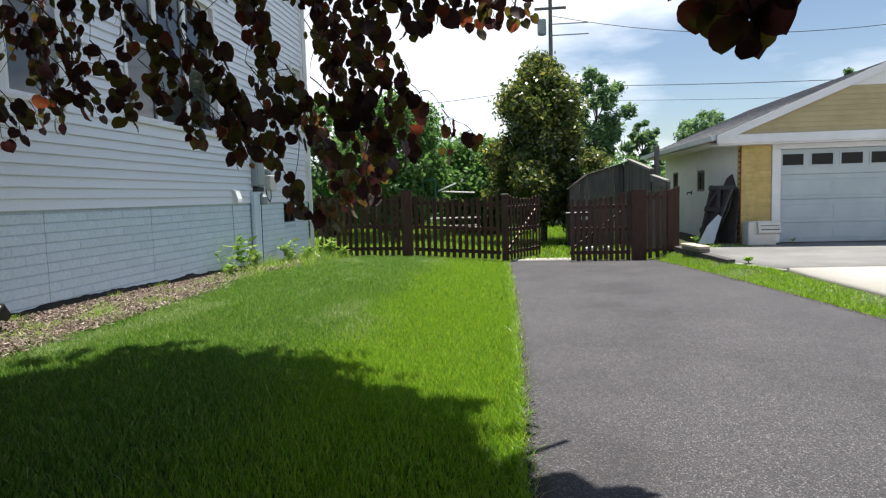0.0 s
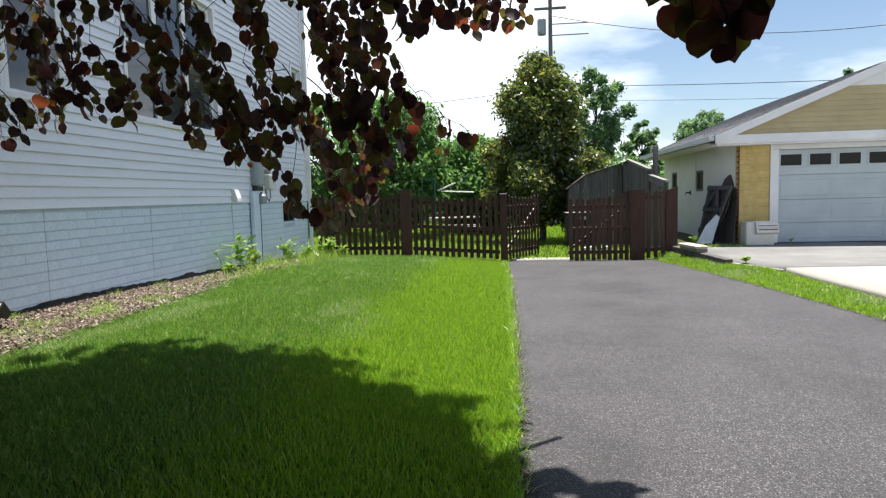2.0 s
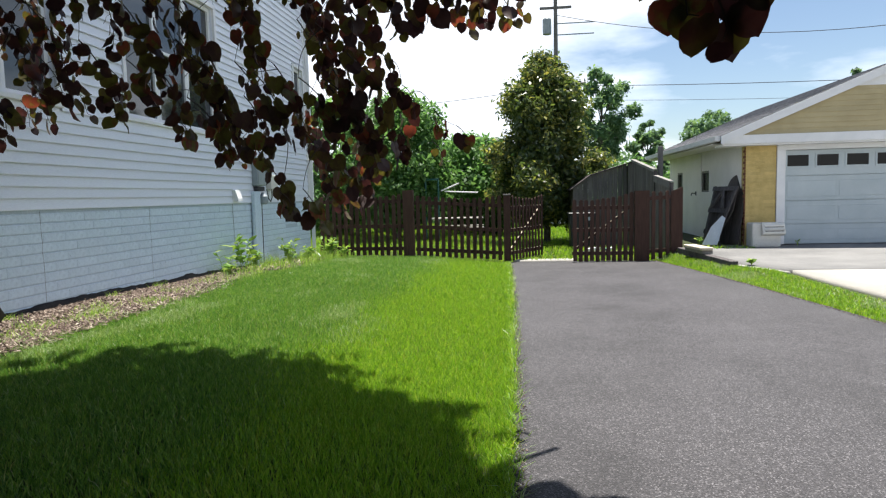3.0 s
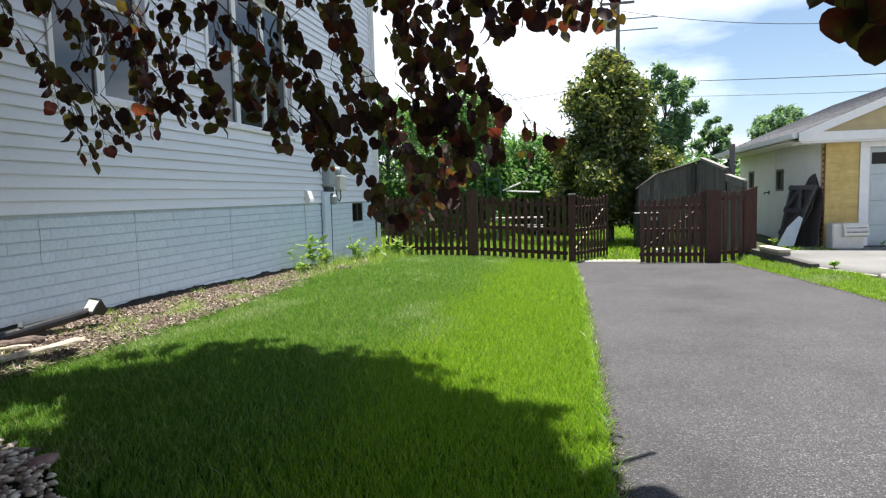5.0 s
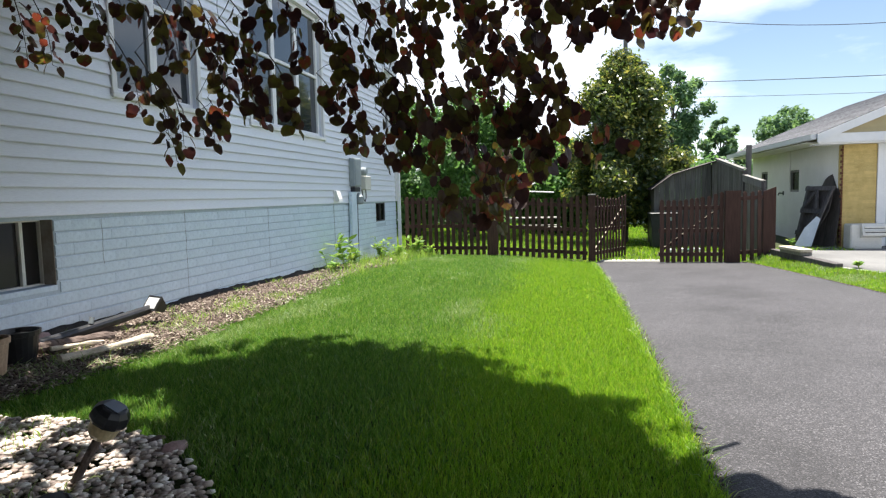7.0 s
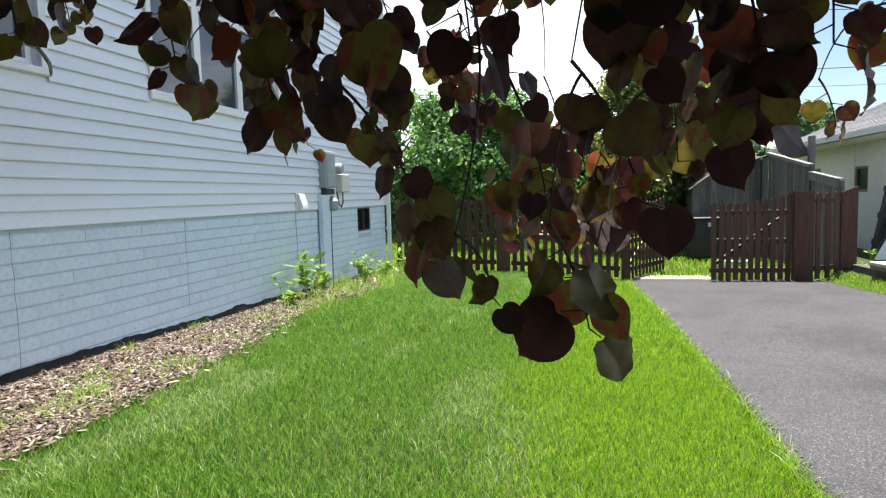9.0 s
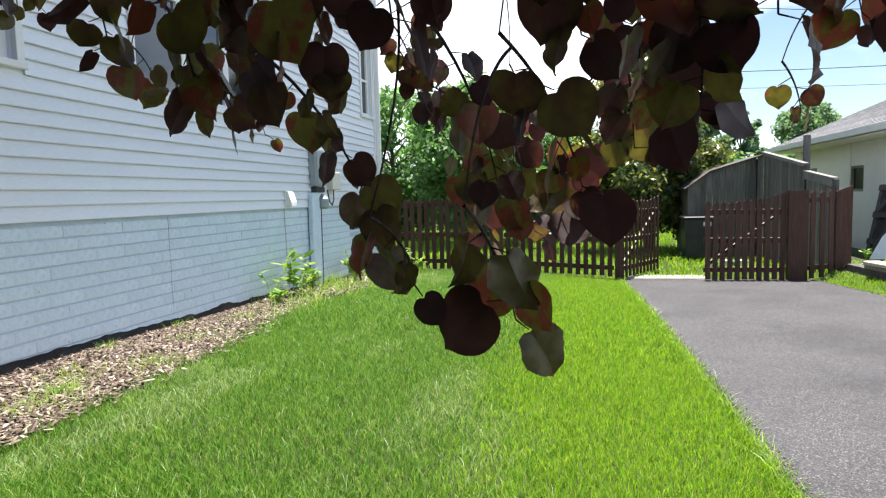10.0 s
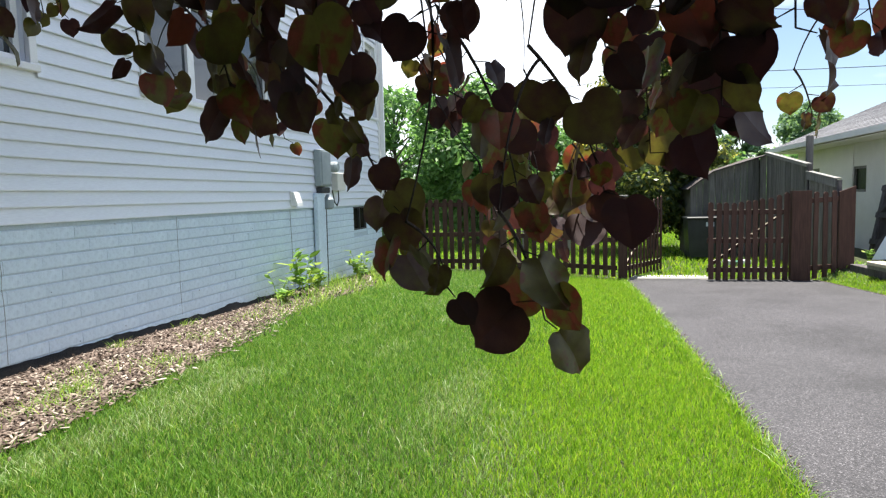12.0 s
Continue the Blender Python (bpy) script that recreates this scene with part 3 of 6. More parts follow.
window("window_1", UPPER[0], (1, 1), True, "white double window with dark screens in the siding")
window("window_2", UPPER[1], (1, 1, 1), True, "white triple window with grey reflecting panes in the siding")
window("window_3", UPPER[2], (1,), True, "small white window beside the house corner")
window("window_4", BASEMENT[0], (0.39, 0.39, 0.20), False, "aluminium basement window set deep in the painted brick", 0.19, 0.015, M_OLDGLASS, M_ACWHITE)
o = BASEMENT[0]
for ya, yb in ((o[0] + 0.0005, o[0] + 0.008), (o[1] - 0.008, o[1] - 0.0005)):
    part("jamb", box(WX - 0.128, WX - 0.012, ya, yb, o[2] + 0.002, o[3] - 0.002), M_JAMB, foundation, "stained bare jamb of the basement window")
window("window_5", BASEMENT[1], (1, 1), False, "small dark basement window in the painted brick", 0.07, 0.025, M_DARKGLASS, M_DARKMETAL)
for o in BASEMENT:
    bm = box(WX - 0.29, WX - 0.004, o[0] - 0.004, o[1] + 0.004, o[2] - 0.05, o[2] - 0.001, 0.006)
    part("brick_sill", bm, M_BRICK, foundation, "painted brick window sill")


def downspout():
    y = WY1 - 0.02
    t = thing("downspout", (WX + 0.09, y, gz(WX + 0.1, y)), "white metal downspout at the house corner", "downspout")
    g = gz(WX + 0.1, y)
    part("pipe", prism([(-0.035, 0.22), (0.035, 0.22), (0.035, EAVE - g - 0.2), (-0.035, EAVE - g - 0.2)], 1, -0.028, 0.028), M_WHITE, t)
    part("elbow", tube([(0, 0, 0.26), (0.01, 0, 0.17), (0.06, -0.01, 0.10), (0.17, -0.03, 0.045)], 0.04, 8), M_WHITE, t)
    for z in (0.9, 2.3):
        part("strap", box(-0.06, 0.04, -0.032, 0.032, z, z + 0.03), M_WHITE, t)


downspout()


def meter():
    y = 11.72
    t = thing("electric_meter", (WX + 0.02, y, 1.0), "grey electric meter box with conduit on the house wall", "electric meter")
    Z = lambda v: v - 1.0
    part("meter_box", box(0.0, 0.11, -0.02, 0.36, Z(1.90), Z(2.45), 0.012), M_GREYMETAL, t)
    part("meter_lid", box(0.111, 0.122, 0.01, 0.33, Z(1.93), Z(2.42), 0.004), M_GREYMETAL, t)
    part("side_box", box(0.0, 0.11, 0.62, 0.95, Z(1.84), Z(2.12), 0.01), M_ACWHITE, t, "beige cable box")
    part("socket", moved(lathe([(0.075, 0), (0.085, 0.02), (0.085, 0.09), (0.06, 0.12)], 16), Matrix.Translation((0.07, 0.46, Z(2.2))) @ Matrix.Rotation(radians(90), 4, "Y")), M_GREYMETAL, t)
    part("clamp_box", box(0.0, 0.10, 0.02, 0.32, Z(1.80), Z(1.888), 0.01), M_DARKMETAL, t, "dark junction box")
    part("gas_regulator", moved(lathe([(0.05, -0.13), (0.085, -0.10), (0.085, 0.02), (0.05, 0.06), (0.03, 0.1)], 14), Matrix.Translation((0.09, 0.26, Z(1.68)))), M_GREYMETAL, t, "grey round-bottomed fitting")
    g = gz(WX + 0.1, y)
    part("conduit", box(0.0, 0.075, -0.10, 0.16, g - 0.05 - 1.0, Z(1.80) - 0.001, 0.01), M_BRICK, t, "painted conduit board")
    part("cable", tube([(0.06, 0.24, Z(1.55)), (0.05, 0.25, Z(1.1)), (0.05, 0.24, g - 1.02)], 0.008, 6), M_DARKMETAL, t)
    part("loop_cable", tube([(0.08, 0.45, Z(1.84)), (0.09, 0.50, Z(1.66)), (0.09, 0.60, Z(1.60)), (0.08, 0.70, Z(1.68)), (0.07, 0.72, Z(1.84))], 0.011, 6), M_DARKMETAL, t)


meter()


def dryer_vent():
    t = thing("dryer_vent", (WX + 0.02, 10.98, 1.62), "white plastic vent hood on the lowest siding board", "vent")
    part("plate", box(-0.002, 0.014, -0.10, 0.10, 0.0, 0.21, 0.003), M_WHITE, t)
    part("hood", prism([(0.015, 0.0), (0.10, 0.0), (0.095, 0.05), (0.05, 0.19), (0.015, 0.2)], 1, -0.085, 0.085), M_WHITE, t)


dryer_vent()
t = thing("wall_cable", (WX, 10.86, 0.5), "thin dark cable running down the painted brick", "cable")
part("strand", tube([(0.02, 0.0, 1.08), (0.024, 0.005, 0.7), (0.021, 0.02, 0.4), (0.024, 0.06, 0.2), (0.02, 0.05, 0.0)], 0.004, 5), M_GREYMETAL, t)

for y, top, low in ((6.52, 1.57, 0.62), (8.45, 1.57, 0.60), (5.26, 1.54, 1.12)):
    q = random.Random(int(y * 100))
    steps = [low + (top - low) * i / 9 for i in range(10)]
    part("crack", tube([(WX + 0.002, y + q.uniform(-0.006, 0.006), z) for z in steps], 0.0022, 4), M_GREYMETAL, foundation, "thin dark crack in the paint")

# ---- the brown picket fence ----
FY = 15.33


def picket(w, h, ear=0.03):
    return prism([(-w / 2, 0), (w / 2, 0), (w / 2, h - ear), (w / 2 - ear, h), (-w / 2 + ear, h), (-w / 2, h - ear)], 1, -0.011, 0.011)


PICKETS = {}


def picket_mesh(h, w=0.088):
    key = (round(h, 2), w)
    if key not in PICKETS:
        PICKETS[key] = mesh_of("picket", picket(w, key[0]), M_FENCE)
    return PICKETS[key]


def fence_panel(p, q, top, bottom, rails, label, name="fence", pitch=0.146, brace=False, group="", wide=0.088):
    """Pickets and rails from p to q; top and bottom give heights along it from 0 to 1."""
    p, q = Vector((*p, 0)), Vector((*q, 0))
    d = q - p
    length, way = d.length, d.normalized()
    turn = math.atan2(way.y, way.x)
    t = thing(name, (p.x, p.y, bottom(0)), label, "gate" if name == "gate" else "fence", group)
    t.rotation_euler = (0, 0, turn)
    z0 = bottom(0)
    count = max(2, int(length / pitch))
    r = random.Random(int(p.x * 100) + 7)
    for i in range(count):
        u = (i + 0.5) / count
        lo, hi = bottom(u) + r.uniform(-0.012, 0.012), top(u) + r.uniform(-0.012, 0.012)
        ob = new("picket", picket_mesh(hi - lo, wide))
        ob.parent = t
        ob.location = (u * length + r.uniform(-0.004, 0.004), 0, lo - z0)
        ob.rotation_euler = (r.uniform(-0.006, 0.006), r.uniform(-0.012, 0.012), 0)
    for h in rails:
        bm = prism([(0, h + bottom(0) - z0), (length, h + bottom(1) - z0), (length, h + 0.085 + bottom(1) - z0), (0, h + 0.085 + bottom(0) - z0)], 1, 0.013, 0.05)
        rail = part("rail", bm, M_FENCE, t)
        if brace:
            # pale strip on the rail: worn wood and the sunlit top in one colour
            top_edge = [(0.02, h + 0.0855 + bottom(0) - z0), (length - 0.02, h + 0.0855 + bottom(1) - z0), (length - 0.02, h + 0.092 + bottom(1) - z0), (0.02, h + 0.092 + bottom(0) - z0)]
            part("worn_edge", prism(top_edge, 1, 0.012, 0.049), M_STICK, rail, "bare bleached top edge, pale as if sunlit")
    if brace:
        a, b = (rails[0] + 0.06, rails[-1]) if brace > 0 else (rails[-1], rails[0] + 0.06)
        bm = prism([(0.03, a), (length - 0.08, b), (length - 0.03, b + 0.07), (0.03, a + 0.07)], 1, 0.051, 0.08)
        board = part("brace", bm, M_FENCE, t)
        # the brace's worn top edge, sunlight again put into the pale wood
        bm = prism([(0.03, a + 0.0705), (length - 0.03, b + 0.0705), (length - 0.03, b + 0.078), (0.03, a + 0.078)], 1, 0.049, 0.079)
        part("worn_edge", bm, M_STICK, board, "bare bleached top edge, pale as if sunlit")
    return t


def fence_post(x, y, w, d, h, label, slant=0.0, cap=True):
    g = gz(x, y)
    t = thing("fence_post", (x, y, g - 0.1), label, "fence post", "posts of the picket fence")
    part("shaft", prism([(-w / 2, 0), (w / 2, 0), (w / 2, h - g + 0.1), (-w / 2, h - g + 0.1 - slant)], 1, -d / 2, d / 2), M_FENCE, t)
    if cap:
        # the cap's paler wood carries the sunlight on the post top
        part("cap", box(-w / 2 - 0.012, w / 2 + 0.012, -d / 2 - 0.012, d / 2 + 0.012, h - g + 0.101, h - g + 0.135, 0.008), M_GREYWOOD, t, "pale sunlit-toned worn cap")


fence_panel((-4.24, FY), (-2.16, FY), lambda u: 1.64 + 0.05 * abs(2 * u - 1) ** 2, lambda u: 0.23 - 0.01 * u, (0.12, 0.66, 1.26), "dark brown stained picket fence beside the house corner", group="fence panels")
fence_panel((-1.86, FY), (0.24, FY), lambda u: 1.55 + 0.13 * (1 - u) ** 3 + 0.06 * u ** 3, lambda u: 0.20 - 0.12 * u, (0.12, 0.66, 1.24), "dark brown picket fence with a dipped top edge", group="fence panels")
fence_post(-2.01, FY, 0.26, 0.12, 1.78, "broad dark brown fence post between two picket panels", cap=False)
fence_post(0.34, FY, 0.16, 0.16, 1.60, "dark brown gate post with a pale sunlit-toned worn cap")
fence_post(3.42, FY + 0.04, 0.32, 0.14, 1.635, "broad dark brown gate post", cap=False)
fence_panel((1.84, FY - 0.05), (3.24, FY + 0.03), lambda u: 1.455 + 0.17 * u ** 3, lambda u: 0.03 - 0.01 * u, (0.14, 0.68, 1.2), "half-open dark brown picket gate beside the driveway", "gate", 0.127, 1, "pair of gates")
fence_panel((0.44, FY + 0.06), (1.22, FY + 1.42), lambda u: 1.62 - 0.10 * (1 - (2 * u - 1) ** 2), lambda u: 0.05, (0.14, 0.68, 1.2), "dark brown picket gate swung open into the yard", "gate", 0.150, 1, "pair of gates", 0.07)
fence_panel((3.60, FY + 0.06), (4.12, FY + 0.22), lambda u: 1.60 + 0.02 * u, lambda u: 0.05 + 0.02 * u, (0.14, 1.36), "short dark brown picket panel next to the gate post", pitch=0.15, group="fence panels")
fence_post(4.24, FY + 0.24, 0.26, 0.05, 1.70, "dark brown end board with a slanted top", 0.1, cap=False)

# ---- the neighbour's garage ----
GX0, GX1, GY0, GY1 = 6.02, 12.2, 16.4, 24.1
GEX0, GEX1, GRX = 5.34, 12.86, 9.1
GZE, GZR = 2.67, 4.44
GF = 0.24
bm = bmesh.new()
GWIN = [(19.35, 20.1, 1.55, 2.16), (22.3, 23.0, 1.6, 2.2)]
ys = sorted({GY0 + 0.301, GY1, *(v for o in GWIN for v in o[:2])})
wall_cells(bm, GX0, GX0 + 0.2, GY0 + 0.301, GY1, 0.0, GZE + 0.15, GWIN)
solid("wall_garage_side", bm, M_STUCCO, "cream painted side wall of the garage", "wall", "structure")
solid("wall_garage_back", box(GX0 + 0.201, GX1, GY1 - 0.2, GY1, 0.0, GZE + 0.1), M_STUCCO, "cream painted back wall of the garage", "wall", "structure")
solid("wall_garage_right", box(GX1 - 0.2, GX1, GY0 + 0.301, GY1 - 0.201, 0.0, GZE + 0.1), M_STUCCO, "cream painted far wall of the garage", "wall", "structure")
gables = bmesh.new()
prism([(GEX0 + 0.5, GZE + 0.21), (GEX1 - 0.5, GZE + 0.21), (GRX, GZR - 0.12)], 1, GY1 - 0.2, GY1, gables)
solid("wall_garage_gable", gables, M_TANSIDING, "tan siding gable at the back of the garage", "wall", "structure")
for i, o in enumerate(GWIN):
    w = thing("window_%d" % (6 + i), (GX0, o[0], o[2]), "small dark window in the cream garage wall", "window", kind="structure")
    a, c = o[1] - o[0], o[3] - o[2]
    bm = bmesh.new()
    for q in ((0, 0.06, 0, c), (a - 0.06, a, 0, c), (0.06, a - 0.06, 0, 0.06), (0.06, a - 0.06, c - 0.06, c)):
        box(0.02, 0.1, *q, bm=bm)
    f = part("window_frame", bm, M_GREYWOOD, w, "weathered grey frame")
    part("pane", box(0.06, 0.068, 0.055, a - 0.055, 0.055, c - 0.055), M_DARKGLASS, f)


def roof_slope(sign):
    """One side of the garage roof: boards below, shingle courses on top."""
    ex = GEX0 if sign < 0 else GEX1
    run, rise = abs(GRX - ex), GZR - (GZE + 0.21)
    r = thing("garage_roof", (ex, GY0 - 0.35, GZE + 0.21), "grey shingled garage roof slope with white edges", "roof", kind="structure")
    s = -sign
    bm = prism([(0, -0.03), (s * run, rise - 0.03), (s * run, rise - 0.10), (0, -0.10)], 1, 0.04, GY1 - GY0 + 0.7)
    part("deck", bm, M_WHITE, r)
    n = 26
    ln = math.hypot(run, rise)
    for i in range(n):
        a, b = i / n, (i + 1.25) / n
        b = min(b, 1.0)
        pa, pb = Vector((s * run * a, rise * a)), Vector((s * run * b, rise * b))
        bm = prism([(pa.x, pa.y - 0.028), (pa.x, pa.y + 0.006), (pb.x, pb.y - 0.012), (pb.x, pb.y - 0.028)], 1, 0.0, GY1 - GY0 + 0.74)
        part("shingle_course", bm, M_SHINGLE, r)
    return r


roof_slope(-1)
roof_slope(1)


def garage_front():
    y = GY0
    t = thing("garage_front", (GX0, y, GF), "garage front with yellow brick piers under white boards", "wall", kind="structure")
    Z = lambda v: v - GF
    X0 = lambda v: v - GX0
    # brick piers with single courses
    for a, b in ((GX0, 6.715), (11.83, 12.2)):
        core = part("pier", box(X0(a) + 0.01, X0(b) - 0.01, 0.004, 0.3, Z(0.1), Z(2.628)), M_YELLOW, t)
        for c in range(35):
            z = Z(0.27) + c * 0.067
            cut = 0.0 if c % 2 else 0.11
            segs = [0.0, 0.215 - cut, 0.43 - cut, b - a]
            for u, v in zip(segs, segs[1:]):
                if v - u < 0.03:
                    continue
                bm = box(X0(a) + u + 0.004, X0(a) + v - 0.004, 0.0, 0.10, z, z + 0.059)
                mat = M_YELLOW
                part("brick", bm, mat, core)
            if a == GX0:
                part("brick", box(-0.012, 0.006, 0.02, 0.06 + 0.1 * (c % 2), z, z + 0.059), M_REDBRICK, core, "bare red brick edge")
    # the opening's trim, header boards, gable
    part("door_trim", box(X0(6.717), X0(6.912), -0.03, 0.2, Z(0.27), Z(2.51), 0.006), M_WHITE, t)
    part("door_trim", box(X0(11.632), X0(11.828), -0.03, 0.2, Z(0.27), Z(2.51), 0.006), M_WHITE, t)
    part("header", box(X0(6.717), X0(11.828), -0.035, 0.2, Z(2.511), Z(2.629), 0.006), M_WHITE, t)
    part("fascia", box(X0(GEX0 + 0.03), X0(GEX1 - 0.03), -0.34, -0.30, Z(2.665), Z(2.872), 0.006), M_WHITE, t, "white board across the gable foot")
    part("soffit", box(X0(GEX0 + 0.06), X0(GEX1 - 0.06), -0.299, 0.3, Z(2.63), Z(2.664)), M_WHITE, t)
    half, rise = GRX - GEX0, GZR - GZE - 0.21
    n, h = 18, 0.118
    for i in range(n):
        za, zb = 2.873 + i * h, 2.873 + (i + 1) * h
        ins = (za - 2.873) / rise * half + 0.25
        if za > 3.86:
            break
        bm = prism([(-0.30, Z(za)), (-0.278, Z(za)), (-0.30 + 0.008, Z(zb)), (-0.30, Z(zb))], 0, X0(GEX0) + ins, X0(GEX1) - ins)
        part("gable_board", moved(bm, Matrix.Translation((0, -0.0, 0)) @ Matrix.Scale(-1, 4, (0, 1, 0)) @ Matrix.Translation((0, 0.58, 0))), M_TANSIDING, t, "tan lap board")
    for s in (1, -1):
        bm = prism([(s * (-half), Z(2.88) - 0.02), (s * (-half), Z(2.88) - 0.21), (0, Z(GZR) - 0.21), (0, Z(GZR) - 0.02)], 1, -0.385, -0.345)
        moved(bm, Matrix.Translation((X0(GRX), 0, 0)))
        bmesh.ops.recalc_face_normals(bm, faces=bm.faces)
        part("rake_board", bm, M_WHITE, t)
    inset = (3.90 - 2.873) / rise * half + 0.2
    bm = prism([(X0(GEX0) + inset, Z(3.90)), (X0(GEX1) - inset, Z(3.90)), (X0(GRX), Z(GZR) - 0.12)], 1, -0.30, -0.26)
    part("peak_board", bm, M_WHITE, t, "white board closing the gable peak")


garage_front()


def garage_door():
    t = thing("garage_door", (6.914, GY0 + 0.06, 0.27), "pale blue-white panelled garage door with a row of windows", "garage door")
    W, H = 4.716, 2.238
    part("backing", box(0, W, 0.04, 0.07, 0, H), M_DOOR, t)
    seams = [0.0, 0.476, 1.034, 1.629, H]
    for r, (za, zb) in enumerate(zip(seams, seams[1:])):
        z0, z1 = za + 0.005, zb - 0.005
        sec = part("section", box(0.002, W - 0.002, 0.012, 0.039, z0, z1, 0.004), M_DOOR, t)
        if r < 3:
            for i in range(4):
                a, b = 0.05 + i * 1.165, 0.05 + (i + 1) * 1.165
                part("panel", box(a + 0.03, b - 0.05, 0.0045, 0.013, z0 + 0.10, z1 - 0.12, 0.004), M_DOOR, sec)
        else:
            for i in range(7):
                a = 0.066 + i * 0.663
                bm = bmesh.new()
                for q in ((a - 0.035, a, 1.82, 2.154), (a + 0.477, a + 0.512, 1.82, 2.154), (a, a + 0.477, 1.82, 1.855), (a, a + 0.477, 2.119, 2.154)):
                    box(q[0], q[1], -0.004, 0.013, q[2], q[3], bm=bm)
                part("window_frame", bm, M_DOOR, sec)
                part("pane", box(a, a + 0.477, 0.002, 0.0115, 1.855, 2.119), M_DARKGLASS, sec)
    part("bottom_seal", box(0, W, 0.0, 0.05, -0.022, -0.001), M_BLACKPLASTIC, t, "black rubber seal")


garage_door()
t = thing("gutter", (GEX0 - 0.06, GY0 - 0.3, GZE + 0.08), "white metal gutter along the garage eave", "gutter")
part("trough", prism([(-0.05, 0.0), (0.06, 0.0), (0.06, 0.12), (-0.07, 0.12)], 1, 0.0, GY1 - GY0 + 0.6), M_WHITE, t)
t = thing("soffit", (GEX0 + 0.01, GY0, GZE + 0.0), "cream boarded soffit under the garage eave", "soffit", kind="structure")
part("board", box(0.0, GX0 - GEX0 + 0.18, 0.32, GY1 - GY0 + 0.3, 0.045, 0.07), M_STUCCO, t)

# ---- the neighbour's paving and the low wall ----
strip("pavement", lambda y: float(apron_left(y)), lambda y: 14.0, 11.3, 16.55, 0.012, M_OLDASPHALT, "old grey asphalt apron in front of the garage", "pavement", step=0.25, across=8)
strip("concrete_path", lambda y: 5.03, lambda y: 14.0, -4.0, 11.28, 0.02, M_PALECONC, "pale concrete drive on the neighbour's side", "pavement", step=0.25, across=8)


def timber(name, x, y, z, w, l, h, turn, mat, label, category):
    t = thing(name, (x, y, z), label, category)
    t.rotation_euler = (0, 0, radians(turn))
    part("board", box(0, l, -w / 2, w / 2, 0, h, 0.01), mat, t)
    return t


timber("edging_timber", 4.45, 12.25, 0.16, 0.15, 2.95, 0.175, 94, M_DARKWOOD, "dark weathered timber edging between grass strip and apron", "edging")
timber("kerb", 4.94, 11.15, 0.14, 0.07, 1.15, 0.135, 112, M_CONCRETE, "thin pale concrete edging beside the grass strip", "edging")
timber("loose_board", 4.36, 13.55, 0.339, 0.22, 0.95, 0.07, 96, M_GREYWOOD, "grey loose board lying on dark timber", "board")
timber("loose_board", 4.34, 13.5, 0.412, 0.24, 0.9, 0.06, 98, M_STICK, "pale loose board lying on another board", "board")
strip("threshold", lambda y: 0.46 + 0.5 * max(0.0, y - 15.5), lambda y: 1.95, 15.47, 15.87, 0.022, M_CONCRETE, "pale worn concrete threshold between the gates", "threshold", step=0.08, across=8, ragged=0.05)
t = thing("plant_tray", (2.4, 17.55, gz(2.7, 17.5) + 0.005), "white plastic trays with green plants behind the gate", "plant tray")
for i in range(4):
    part("tray", box(0.2 * i, 0.2 * i + 0.15, 0.0, 0.2, 0.0, 0.10 + 0.02 * (i % 2), 0.01), M_WHITE if i != 2 else M_GREENPAINT, t)


def ac_box():
    t = thing("air_conditioner", (6.02, 16.30, gz(6.3, 15.95) + 0.013), "old off-white window air conditioner standing by the yellow pier", "air conditioner")
    body = part("body", box(0.0, 0.64, -0.40, 0.0, 0.0, 0.57, 0.025), M_ACWHITE, t)
    part("front_cover", prism([(-0.401, 0.27), (-0.52, 0.31), (-0.53, 0.345), (-0.44, 0.575), (-0.401, 0.585)], 0, 0.20, 0.69), M_ACWHITE, t)
    for i in range(2):
        y0, z0 = -0.514 + 0.037 * i, 0.385 + 0.09 * i
        part("grille_slot", box(0.25, 0.66, y0 - 0.004, y0 + 0.03, z0 - 0.011, z0 + 0.011), M_DARKMETAL, body, "dark slot")
        part("grille_slat", box(0.24, 0.67, y0 - 0.020, y0 + 0.03, z0 + 0.012, z0 + 0.05, 0.004), M_ACWHITE, body)
    part("foot_grille", box(0.05, 0.60, -0.408, -0.4005, 0.05, 0.20, 0.002), M_ACWHITE, body)
    return t


ac_box()


def leaning(along, up):
    """Axes of a board that leans: its width runs along, its height up."""
    u, v = Vector(along).normalized(), Vector(up).normalized()
    n = v.cross(u).normalized()
    return Matrix(((u.x, n.x, v.x, 0), (u.y, n.y, v.y, 0), (u.z, n.z, v.z, 0), (0, 0, 0, 1)))


